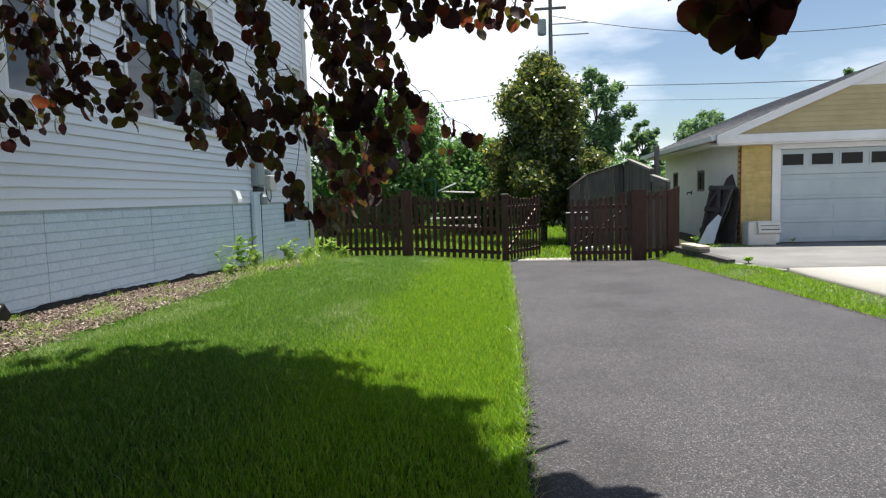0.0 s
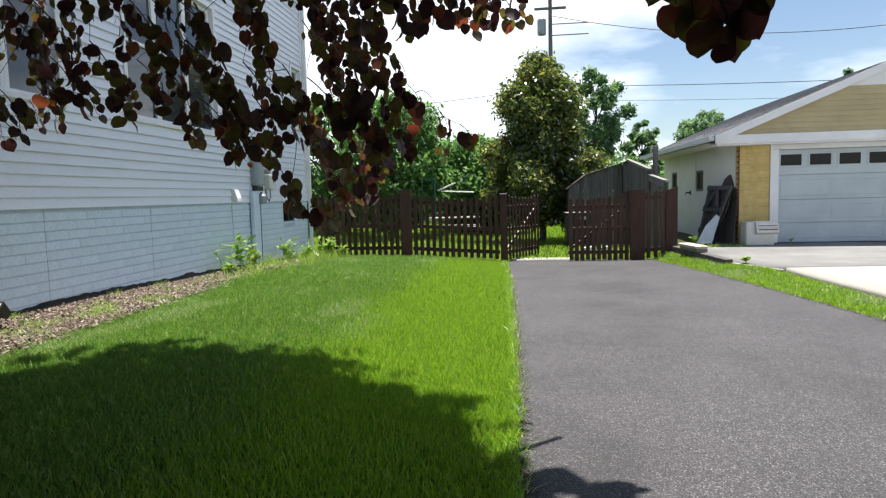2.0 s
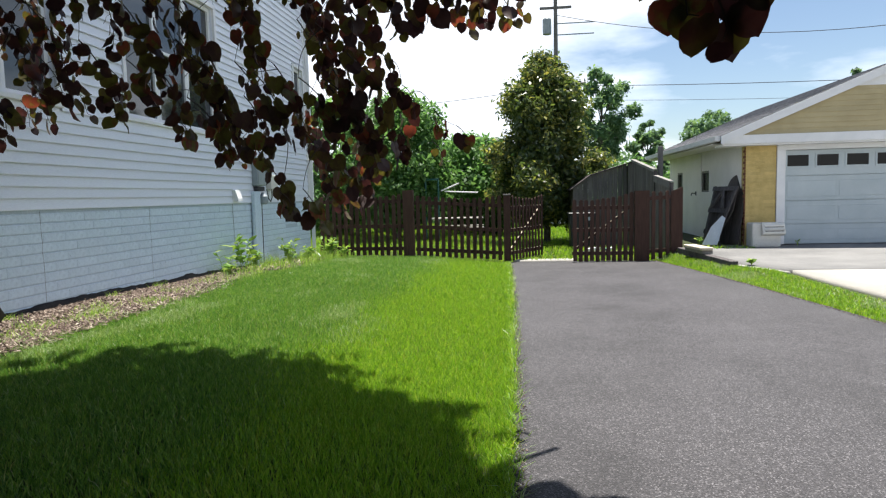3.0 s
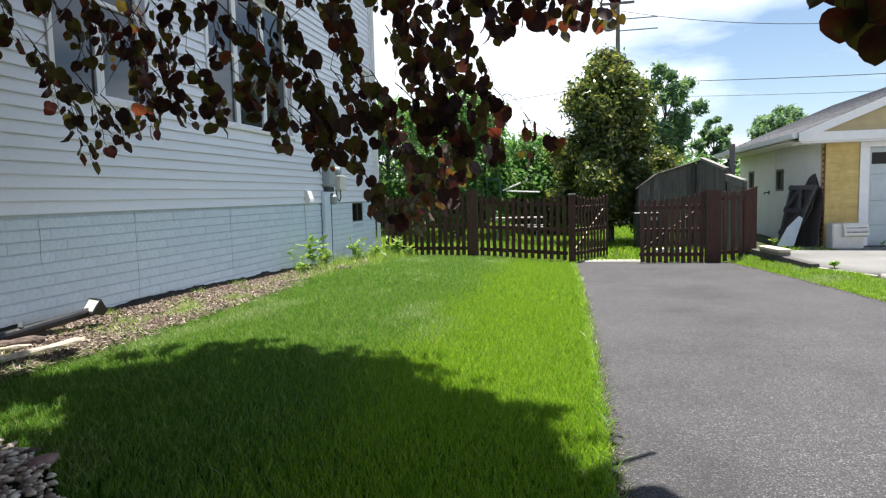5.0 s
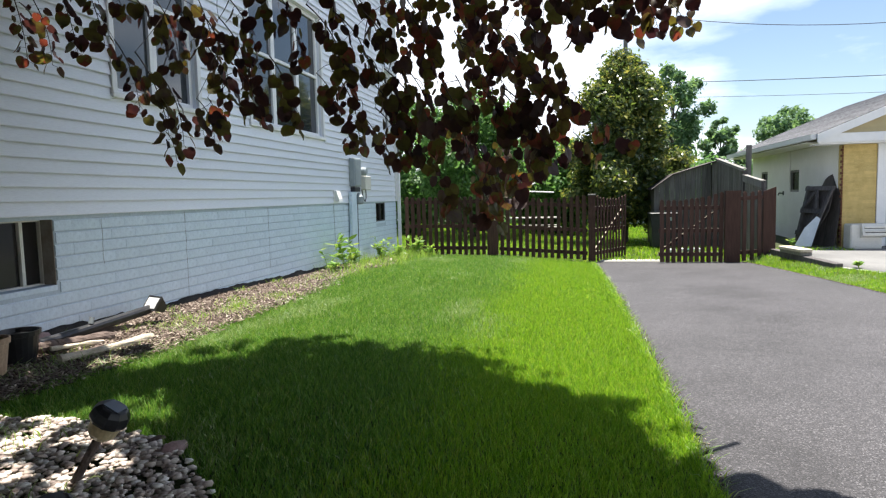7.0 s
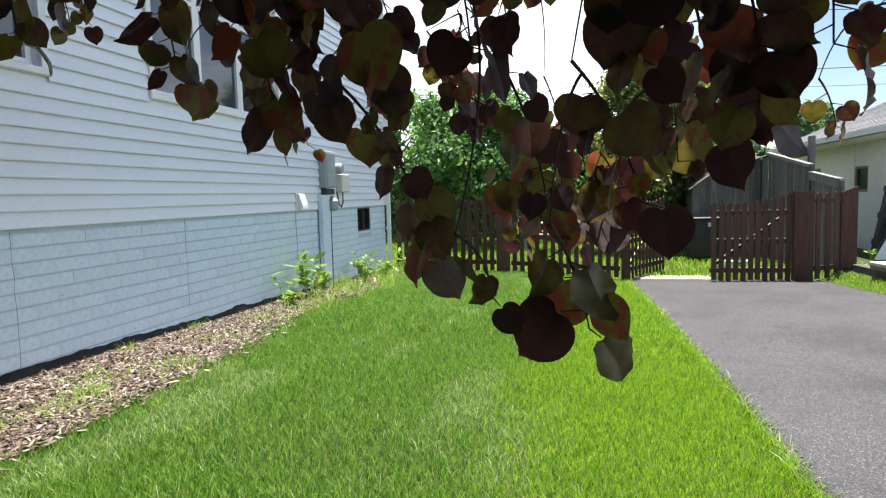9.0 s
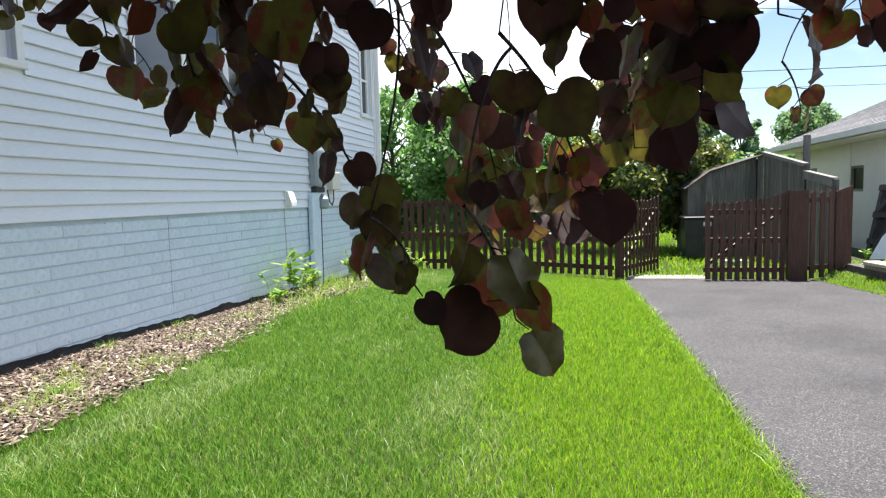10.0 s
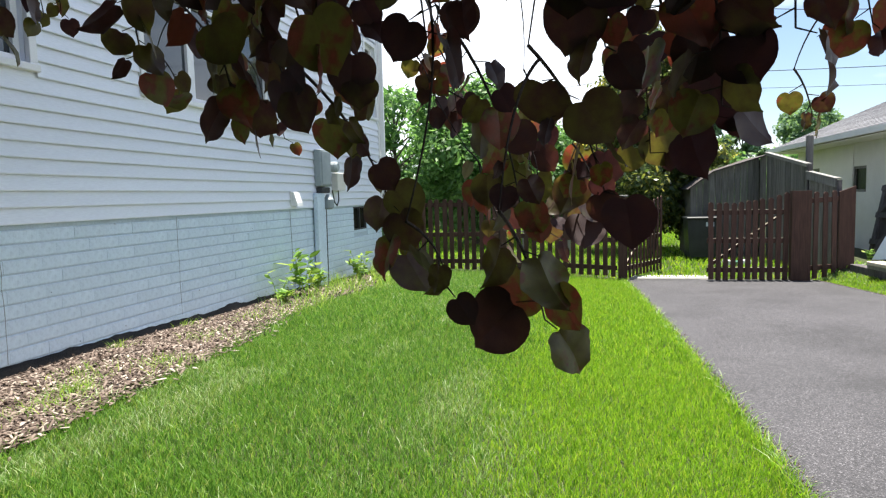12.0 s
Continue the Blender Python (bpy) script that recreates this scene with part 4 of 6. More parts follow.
def leaning_gate():
    """An arched plank gate against the garage wall, and the braced gate that slants in front of it."""
    t = thing("old_gate", (5.72, 17.32, gz(5.7, 17.2) + 0.01), "old dark weathered arched plank gate leaning on the garage wall", "gate")
    lean = leaning((0.16, -0.90, 0.0), (0.20, 0.06, 1.42))
    W, n = 0.90, 8
    for i in range(n):
        a = i * W / n
        h = [1.44 + 0.30 * math.sqrt(max(0.0, 1 - ((2 * u - 1.05) / 0.98) ** 2)) for u in (i / n, (i + 1) / n)]
        bm = prism([(a + 0.001, 0.0), (a + W / n - 0.001, 0.0), (a + W / n - 0.001, h[1]), (a + 0.001, h[0])], 1, -0.012, 0.012)
        part("plank", moved(bm, lean), M_OLDGATE, t)
    f = thing("old_gate", (5.36, 17.40, gz(5.4, 17.3) + 0.01), "dark braced wooden gate slanting against the arched one", "gate")
    lean = leaning((0.27, -1.15, 0.0), (0.36, 0.25, 1.43))
    def bar(name, pts, front, thick, mat):
        part(name, moved(prism(pts, 1, front - thick, front), lean), mat, f)
    for i in range(8):
        a = 0.02 + 0.125 * i
        bar("plank", [(a, 0.0 if i < 5 else 0.22 * (i - 4)), (a + 0.122, 0.0 if i < 4 else 0.22 * (i - 3)), (a + 0.122, 1.44), (a, 1.44)], 0.0, 0.02, M_OLDGATE)
    bar("stile", [(0.0, 0.0), (0.09, 0.0), (0.09, 1.50), (0.0, 1.50)], -0.021, 0.03, M_DARKWOOD)
    for z, w in ((0.24, 0.62), (0.80, 0.88), (1.37, 1.12)):
        bar("rail", [(0.0, z), (w, z), (w, z + 0.11), (0.0, z + 0.11)], -0.052, 0.03, M_DARKWOOD)
    for a, b, z0, z1 in ((0.06, 0.46, 0.91, 1.37), (0.62, 0.48, 0.91, 1.37), (0.10, 0.66, 0.0, 0.80), (0.62, 1.02, 0.0, 1.37)):
        bar("brace", [(a, z0), (a + 0.11, z0), (b + 0.11, z1), (b, z1)], -0.083, 0.03, M_DARKWOOD)


leaning_gate()
t = thing("wall_bracket", (GX0 - 0.002, 20.66, 1.51), "small dark metal bracket on the garage wall", "bracket")
part("plate", box(-0.014, 0.0, -0.05, 0.05, -0.06, 0.06, 0.003), M_DARKMETAL, t)
part("hook", tube([(-0.012, 0, 0.0), (-0.13, -0.02, 0.01), (-0.15, -0.02, -0.06)], 0.018, 7), M_DARKMETAL, t)
t = thing("wall_conduit", (GX0 - 0.004, 20.05, 1.62), "thin pale conduit on the cream garage wall", "conduit")
part("pipe", tube([(-0.012, 0, 0.0), (-0.012, 0, 1.1)], 0.012, 7), M_STUCCO, t)
t = thing("plastic_sheet", (5.10, 16.66, gz(5.4, 16.7) + 0.01), "pale bluish plastic sheet leaning on the old gate", "sheet")
part("sheet", moved(prism([(0.0, 0.0), (0.36, 0.02), (0.52, 0.68), (0.44, 0.74), (0.2, 0.46)], 1, -0.006, 0.006), Matrix.Rotation(radians(-25), 4, "Z") @ Matrix.Rotation(radians(-10), 4, "X")), M_SHEET, t)

# ---- behind the fence ----
def board_shed():
    """The low-roofed shed behind the boundary fence."""
    x0, x1, y = 2.20, 3.915, 19.42
    t = thing("board_shed", (x0, y, -0.05), "dark grey weathered board shed with a sloping roof", "shed")
    w = x1 - x0
    top = lambda x: 1.80 + 0.36 * min(1.0, x / 0.5) + 0.36 * max(0.0, x - 0.5) / (w - 0.5)
    n = 12
    for i in range(n):
        a, b = i * w / n, (i + 1) * w / n
        part("plank", prism([(a + 0.004, 0.0), (b - (0.03 if i == n - 2 else 0.004), 0.0), (b - (0.03 if i == n - 2 else 0.004), top(b)), (a + 0.004, top(a))], 1, 0.0, 0.02), M_SHEDWOOD, t)
    for a, b in ((-0.08, 0.5), (0.5, w)):
        part("roof", prism([(a, top(a)), (b, top(b)), (b, top(b) + 0.03), (a, top(a) + 0.03)], 1, -0.10, 1.8), M_OLDGATE, t, "dark sagging roof edge")
    part("side", box(w - 0.02, w, 0.021, 1.7, 0.0, 2.46), M_SHEDWOOD, t)
    part("side", box(0.0, 0.02, 0.021, 1.7, 0.0, 1.78), M_SHEDWOOD, t)


def boundary_fence(p, q, za, zb, label, cap, end_post):
    """Upright boards from p to q under a sloping cap."""
    p, q = Vector((*p, 0)), Vector((*q, 0))
    d = q - p
    t = thing("board_fence", (p.x, p.y, -0.05), label, "fence", "grey board fence panels")
    t.rotation_euler = (0, 0, math.atan2(d.y, d.x))
    n = int(d.length / 0.145)
    r = random.Random(int(100 * p.y))
    z = lambda u: za + (zb - za) * u + 0.05
    for i in range(n):
        a, b = i / n, (i + 1) / n
        cut = r.uniform(-0.03, 0.01)
        bm = prism([(a * d.length + 0.004, 0.0), (b * d.length - 0.004, 0.0), (b * d.length - 0.004, z(b) - 0.03 + cut), (a * d.length + 0.004, z(a) - 0.03 + cut)], 1, 0.0, 0.02 + r.uniform(0, 0.006))
        part("plank", bm, M_SHEDWOOD, t)
    part("top_rail", prism([(0, z(0) - cap), (d.length, z(1) - cap), (d.length, z(1)), (0, z(0))], 1, 0.028, 0.06), M_GREYWOOD, t)
    # cap in paler wood than the planks, for the sun along its top
    part("cap", prism([(-0.02, z(0) + 0.001), (d.length + 0.02, z(1) + 0.001), (d.length + 0.02, z(1) + 0.025), (-0.02, z(0) + 0.020)], 1, -0.04, 0.075), M_GREYWOOD, t, "weathered cap board, paler to show its sunlit top")
    if end_post:
        part("end_post", box(-0.06, -0.021, -0.03, 0.05, 0.0, z(0) - 0.02), M_DARKWOOD, t, "dark end post")


boundary_fence((4.16, 15.75), (4.05, 16.92), 1.83, 2.0, "low grey board fence with a sloping pale cap", 0.15, True)
boundary_fence((4.045, 16.94), (3.92, 19.36), 2.15, 2.53, "tall grey board fence with a sloping pale cap", 0.05, True)
t2 = thing("wooden_post", (4.40, 18.05, -0.1), "tall square weathered post behind the board fence", "post")
part("shaft", box(-0.06, 0.06, -0.06, 0.06, 0, 2.91, 0.01), M_POLE, t2)


board_shed()


def wheelie_bin():
    t = thing("wheeled_bin", (2.05, 18.9, gz(2.3, 19)), "black wheeled rubbish bin on the grass behind the gate", "bin")
    part("body", prism([(0.05, 0.06), (0.63, 0.06), (0.70, 0.96), (0.0, 0.96)], 1, 0.0, 0.66), M_BIN, t)
    lid = part("lid", box(-0.03, 0.73, -0.06, 0.72, 0.965, 1.03, 0.02), M_BIN, t)
    part("handle", box(0.05, 0.65, 0.721, 0.78, 0.93, 0.99, 0.01), M_BIN, lid)
    part("label_plate", box(0.42, 0.60, -0.008, 0.0, 0.80, 0.90), M_SHEET, t, "pale label plate")
    for x in (0.04, 0.60):
        part("wheel", moved(lathe([(0.10, 0), (0.12, 0.01), (0.12, 0.05), (0.10, 0.06)], 14), Matrix.Translation((x, 0.6, 0.12)) @ Matrix.Rotation(radians(90), 4, "Y")), M_BLACKPLASTIC, t)


wheelie_bin()


def far_shed():
    t = thing("white_shed", (1.55, 33.0, 0.0), "white sided shed far across the back yard", "shed")
    for i in range(14):
        part("siding_board", prism([(0.0, 0.16 * i), (-0.02, 0.16 * i), (-0.005, 0.16 * (i + 1)), (0.0, 0.16 * (i + 1))], 0, 0.0, 2.6), M_WHITE, t)
    part("body", box(0, 2.6, 0.002, 2.4, 0, 2.24), M_WHITE, t)
    part("roof", prism([(-0.2, 2.24), (1.3, 3.1), (2.8, 2.24)], 1, -0.2, 2.6), M_SHINGLE, t)


far_shed()


def garden_bench(x, y, turn, label):
    t = thing("garden_table", (x, y, gz(x, y)), label, "table")
    t.rotation_euler = (0, 0, radians(turn))
    for i in range(4):
        part("plank", box(0, 1.7, i * 0.16, i * 0.16 + 0.14, 0.70, 0.735, 0.004), M_PALECONC, t)
    for a in (0.2, 1.4):
        part("leg", box(a, a + 0.08, 0.0, 0.62, 0.0, 0.699), M_GREYWOOD, t)
    for s in (-0.45, 0.85):
        part("bench_seat", box(0, 1.7, s, s + 0.24, 0.42, 0.455, 0.004), M_PALECONC, t)
        for a in (0.2, 1.4):
            part("bench_leg", box(a, a + 0.06, s + 0.08, s + 0.15, 0.0, 0.419), M_GREYWOOD, t)


garden_bench(-2.2, 20.0, 4, "pale picnic table on the lawn behind the fence")
t = thing("swing_frame", (-2.45, 21.0, 0.05), "green and white metal swing frame behind the fence", "swing frame")
for x in (0.0, 0.42):
    part("upright", tube([(x, 0, 0.0), (x, 0, 2.1)], 0.03, 8), M_GREENPAINT, t)
part("crossbar", tube([(-0.02, 0, 2.12), (0.44, 0, 2.12)], 0.03, 8), M_GREENPAINT, t)
part("white_bar", tube([(-0.9, 0.2, 1.72), (-0.2, 0.2, 1.76)], 0.03, 8), M_WHITE, t)
part("white_bar", tube([(0.5, 0.1, 1.74), (1.1, 0.1, 1.98)], 0.024, 8), M_WHITE, t)
part("white_bar", tube([(0.6, 0.3, 1.72), (1.7, 0.3, 1.66)], 0.022, 8), M_WHITE, t)

# ---- pole and wires ----
POLE = (3.0, 42.0)
t = thing("utility_pole", (*POLE, -0.1), "tall wooden utility pole with a grey transformer", "utility pole")
part("shaft", tube([(0, 0, 0), (0, 0, 15.0)], [0.17, 0.12], 10), M_POLE, t)
part("transformer", moved(lathe([(0.0, 0), (0.26, 0.02), (0.28, 0.1), (0.28, 0.95), (0.2, 1.05), (0.0, 1.08)], 14), Matrix.Translation((-0.55, -0.1, 11.8))), M_GREYMETAL, t)
part("crossarm", box(-1.0, 1.0, -0.06, 0.06, 13.4, 13.55), M_POLE, t)
for z in (11.75, 12.45):
    part("bracket", box(0.1, 2.4, -0.03, 0.03, z, z + 0.06), M_GREYMETAL, t)
part("lamp_arm", box(0.1, 1.6, -0.05, 0.05, 8.75, 8.83), M_DARKMETAL, t)
part("lamp_head", box(0.9, 1.9, -0.12, 0.12, 8.60, 8.75, 0.03), M_DARKMETAL, t, "dark flat lamp head")


def wire(a, b, sag, r=0.02):
    a, b = Vector(a), Vector(b)
    pts = [a.lerp(b, i / 16) - Vector((0, 0, sag * 4 * (i / 16) * (1 - i / 16))) for i in range(17)]
    t = thing("overhead_wire", a, "black overhead cable strung from the utility pole", "cable", "overhead wires")
    part("strand", tube([p - a for p in pts], r, 5, caps=False), M_WIRE, t)


wire((3.0, 42.0, 8.5), (-24.0, 44.0, 7.9), 0.6)
wire((3.0, 42.0, 8.5), (40.0, 40.0, 8.1), 0.4)
wire((3.1, 42.0, 12.9), (28.0, 38.0, 11.1), 1.35)
wire((3.0, 42.0, 7.6), (40.0, 44.0, 7.6), 0.4, 0.012)

# ---- trees behind ----
def leaf_cloud(centres, radii, count, size, seed, flat=0.0, shell=0.55):
    """Leaf quads scattered over clumps: arrays of verts and faces."""
    r = np.random.RandomState(seed)
    centres, radii = np.asarray(centres, float), np.asarray(radii, float)
    w = radii ** 2
    pick = r.choice(len(centres), count, p=w / w.sum())
    d = r.randn(count, 3)
    d /= np.linalg.norm(d, axis=1)[:, None]
    rad = radii[pick] * (shell + (1 - shell) * r.rand(count)) * (1 + 0.18 * r.randn(count))
    pos = centres[pick] + d * rad[:, None] * np.array([1, 1, 0.85])
    nrm = d * 0.6 + r.randn(count, 3) * 0.6 + np.array([0, 0, 0.35])
    nrm /= np.linalg.norm(nrm, axis=1)[:, None]
    a = np.cross(nrm, r.randn(count, 3))
    a /= np.linalg.norm(a, axis=1)[:, None]
    b = np.cross(nrm, a)
    s = size * (0.6 + 0.8 * r.rand(count))[:, None]
    tip, base = pos + a * s, pos - a * s
    l, rr = pos + b * s * 0.45 + nrm * s * 0.12, pos - b * s * 0.45 + nrm * s * 0.12
    v = np.stack([base, rr, tip, l], 1).reshape(-1, 3)
    f = np.arange(count * 4).reshape(-1, 4)
    return v, f


def tree(name, x, y, h, width, label, leaf_mat, count, size, seed, low=0.25, clumps=26, bark=M_TREEBARK, trunk=0.12, shape="round", shell=0.5):
    r = random.Random(seed)
    g = gz(x, y)
    t = thing(name, (x, y, g), label, "tree")
    bm = bmesh.new()
    tube([(0, 0, -0.1), (0.03, 0.02, h * 0.3), (-0.02, 0.03, h * 0.6), (0.02, 0, h * 0.9)], [trunk, trunk * 0.8, trunk * 0.5, trunk * 0.12], 9, bm)
    part("trunk", bm, bark, t)
    cs, rs = [], []
    for i in range(clumps):
        u = low + (1 - low) * (i + r.random()) / clumps
        if shape == "cone":
            reach = width * 0.5 * min(1.0, 1.35 * (1 - u) ** 0.75 + 0.12) * min(1.0, 0.55 + (u - low) * 2.2)
        else:
            reach = width * 0.5 * math.sqrt(max(0.05, 1 - ((u - (1 + low) / 2) / ((1 - low) / 2)) ** 2))
        a = i * 2.4 + r.uniform(-0.4, 0.4)
        k = reach * r.uniform(0.45, 0.95)
        c = Vector((math.cos(a) * k, math.sin(a) * k, h * u))
        cs.append(c)
        rs.append(width * r.uniform(0.10, 0.19) * (0.7 if u > 0.85 else 1))
        limb = bmesh.new()
        z0 = max(h * 0.15, h * (u - 0.22))
        tube([(0, 0, z0), (c.x * 0.5, c.y * 0.5, z0 * 0.4 + c.z * 0.6), c], [trunk * 0.35, trunk * 0.2, trunk * 0.06], 5, limb)
        part("limb", limb, bark, t)
    v, f = leaf_cloud(cs, rs, count, size, seed, shell=shell)
    crown = new("crown", mesh_np("crown", v, f, leaf_mat))
    crown.parent = t
    return t


tree("magnolia_tree", 1.5, 21.3, 5.9, 3.7, "dark glossy magnolia tree with yellowish young leaves behind the gate", M_MAGNOLIA, 44000, 0.078, 11, low=0.12, clumps=60, shape="cone", shell=0.35)
tree("yard_tree", -3.6, 21.8, 4.7, 4.6, "bushy green tree behind the picket fence", M_TREELEAF, 24000, 0.095, 12, low=0.14, clumps=40)
tree("yard_tree", -0.9, 25.5, 3.7, 4.4, "bushy green tree deeper in the back yard", M_TREELEAF, 18000, 0.105, 13, low=0.1, clumps=34)
tree("yard_tree", -6.9, 24.5, 5.2, 5.0, "tall green tree behind the house corner", M_TREELEAF, 11000, 0.12, 14, low=0.1, clumps=36)
tree("far_tree", 5.6, 40.0, 8.5, 4.2, "airy grey-green tree across the lane", M_FARLEAF, 6000, 0.16, 15, low=0.42, clumps=26)
tree("far_tree", 9.5, 46.0, 6.2, 3.0, "grey-green tree beyond the shed", M_FARLEAF, 6000, 0.17, 16, low=0.3, clumps=22)
tree("far_tree", 17.2, 58.0, 7.9, 6.0, "far green tree showing over the garage roof", M_FARLEAF, 7000, 0.2, 17, low=0.3, clumps=26)
tree("far_tree", 30.2, 60.0, 11.4, 4.2, "far green tree beyond the garage ridge", M_FARLEAF, 6000, 0.22, 18, low=0.3, clumps=26)
r0 = random.Random(8)
cs, rs = [], []
for i in range(70):
    cs.append((-34 + i * 0.95, 33 + r0.uniform(-1.5, 4), r0.uniform(0.6, 3.0)))
    rs.append(r0.uniform(0.9, 1.7))
v, f = leaf_cloud(cs, rs, 42000, 0.17, 21, shell=0.6)
tagged(new("hedge_row", mesh_np("hedge_row", v, f, M_TREELEAF)), "dense row of green shrubs closing the back yard", "shrubs", kind="stuff")
cs = [(-90 + i * 2.6, 85 + r0.uniform(-4, 6), r0.uniform(1.0, 5.0)) for i in range(75)]
rs = [r0.uniform(2.0, 3.6) for _ in cs]
v, f = leaf_cloud(cs, rs, 26000, 0.42, 22, shell=0.6)
tagged(new("far_woods", mesh_np("far_woods", v, f, M_FARLEAF)), "far line of green trees beyond the yards", "trees", kind="stuff")

# ---- the purple-leaved tree that hangs over the lawn ----
TRUNK = Vector((-2.6, 1.15, gz(-2.6, 1.15)))
redbud = thing("redbud_tree", TRUNK, "purple-leaved redbud tree with drooping twigs over the lawn", "tree")
T = lambda p: Vector(p) - TRUNK
bm = tube([T(TRUNK) + Vector((0, 0, -0.1)), T((-2.58, 1.2, 1.1)), T((-2.5, 1.3, 1.9)), T((-2.35, 1.45, 2.5))], [0.16, 0.12, 0.10, 0.085], 12)
part("trunk", bm, M_BARK, redbud)
r = random.Random(41)
FORK = Vector((-2.35, 1.45, 2.5))
HEADS = [(-0.7, 4.4, 3.1), (-1.4, 4.75, 3.25), (-2.2, 4.9, 3.3), (0.2, 4.2, 3.05), (0.9, 4.2, 3.0), (-3.0, 4.7, 3.45), (0.75, 1.95, 2.75), (-0.9, 2.2, 3.6), (0.2, 1.2, 3.5), (-4.0, 2.0, 3.3), (-2.2, -1.2, 3.5), (-3.8, -0.6, 3.4)]
limb_points = []
for hx in HEADS:
    hx = Vector(hx)
    limb = bmesh.new()
    mid = FORK.lerp(hx, 0.45) + Vector((r.uniform(-0.1, 0.1), r.uniform(-0.1, 0.1), 0.75))
    pts = [FORK * (1 - u) ** 2 + mid * 2 * u * (1 - u) + hx * u * u for u in (i / 8 for i in range(9))]
    tube([T(p) for p in pts], [0.05 * (1 - 0.8 * i / 8) + 0.008 for i in range(9)], 7, limb)
    part("limb", limb, M_BARK, redbud)
    limb_points += pts[3:]

def leaf_outline():
    """A broad heart-shaped leaf: stalk end at the origin, tip along +y, about one unit long; folded and cupped, with a wavy rim."""
    half = [(0.0, 0.06), (0.17, -0.03), (0.38, 0.02), (0.53, 0.19), (0.57, 0.41), (0.50, 0.64), (0.34, 0.83), (0.12, 0.97), (0.0, 1.06)]
    mid = [(0.0, 0.34), (0.0, 0.68)]
    inner = [(0.26, 0.28), (0.23, 0.58)]
    lift = lambda x, y: 0.24 * abs(x) - 0.34 * x * x - 0.26 * max(0.0, y - 0.4) ** 2
    wave = lambda k: 0.018 * math.sin(2.4 * k)
    rim = lambda s: [(s * x, y, lift(x, y) + (wave(k + s) if 0 < k < 8 else 0)) for k, (x, y) in enumerate(half)]
    v = [(x, y, lift(x, y)) for x, y in mid] + rim(1) + rim(-1)[1:-1] + [(s * x, y, lift(x, y) + 0.03) for s in (1, -1) for x, y in inner]
    right = list(range(2, 11)) + [18, 19]
    left = [2] + list(range(11, 18)) + [10] + [20, 21]
    f = []
    for b, flip in ((right, False), (left, True)):
        i0, i1 = b[9], b[10]
        tri = [(b[0], b[1], i0), (b[1], b[2], i0), (b[2], b[3], i0), (b[3], b[4], i0), (b[4], b[5], i1), (b[5], b[6], i1), (b[6], b[7], 1), (b[7], b[8], 1),
               (b[0], i0, 0), (i0, b[4], i1), (i0, i1, 0), (0, i1, 1), (i1, b[6], 1)]
        f += [(t[0], t[2], t[1]) if flip else t for t in tri]
    return np.array(v), np.array(f)


def fine_leaf(n):
    """The same leaf with a rounder rim, for those that hang nearest."""
    key = np.array([(0.0, 0.06), (0.17, -0.03), (0.38, 0.02), (0.53, 0.19), (0.57, 0.41), (0.50, 0.64), (0.34, 0.83), (0.12, 0.97), (0.0, 1.06)])
    ends = np.vstack([2 * key[0] - key[1], key, 2 * key[-1] - key[-2]])
    rim = []
    for s in np.linspace(0, len(key) - 1, n + 1):
        k = min(int(s), len(key) - 2)
        u = s - k
        p0, p1, p2, p3 = ends[k:k + 4]
        rim.append(0.5 * (2 * p1 + (p2 - p0) * u + (2 * p0 - 5 * p1 + 4 * p2 - p3) * u * u + (3 * p1 - p0 - 3 * p2 + p3) * u ** 3))
    rim = np.array(rim)
    rib = np.c_[np.zeros(n + 1), np.linspace(0.05, 1.09, n + 1)]
    v, f = [], []
    for s in (1, -1):
        base = len(v)
        for w in (0.0, 0.4, 0.75, 1.0):
            for i in range(n + 1):
                x, y = rib[i] * (1 - w) + rim[i] * w
                z = 0.26 * x - 0.36 * x * x - 0.26 * max(0.0, y - 0.4) ** 2 + 0.028 * w * w * math.sin(1.15 * i + s) + 0.012 * w * math.sin(2.6 * i)
                v.append((s * x, y, z))
        for a in range(3):
            for i in range(n):
                q0 = base + a * (n + 1) + i
                quad = (q0, q0 + n + 1, q0 + n + 2, q0 + 1)
                f.append(quad if s > 0 else quad[::-1])
    return np.array(v), np.array(f)


LEAF_V, LEAF_F = leaf_outline()
ROUGH_V = np.array([(0, 0.02, 0), (0.48, 0.25, 0.06), (0.34, 0.75, 0.02), (0, 1.08, -0.1), (-0.34, 0.75, 0.02), (-0.48, 0.25, 0.06), (0, 0.5, 0)])
ROUGH_F = np.array([(0, 1, 6), (1, 2, 6), (2, 3, 6), (3, 4, 6), (4, 5, 6), (5, 0, 6)])
leaf_places, twig_lines = [], []


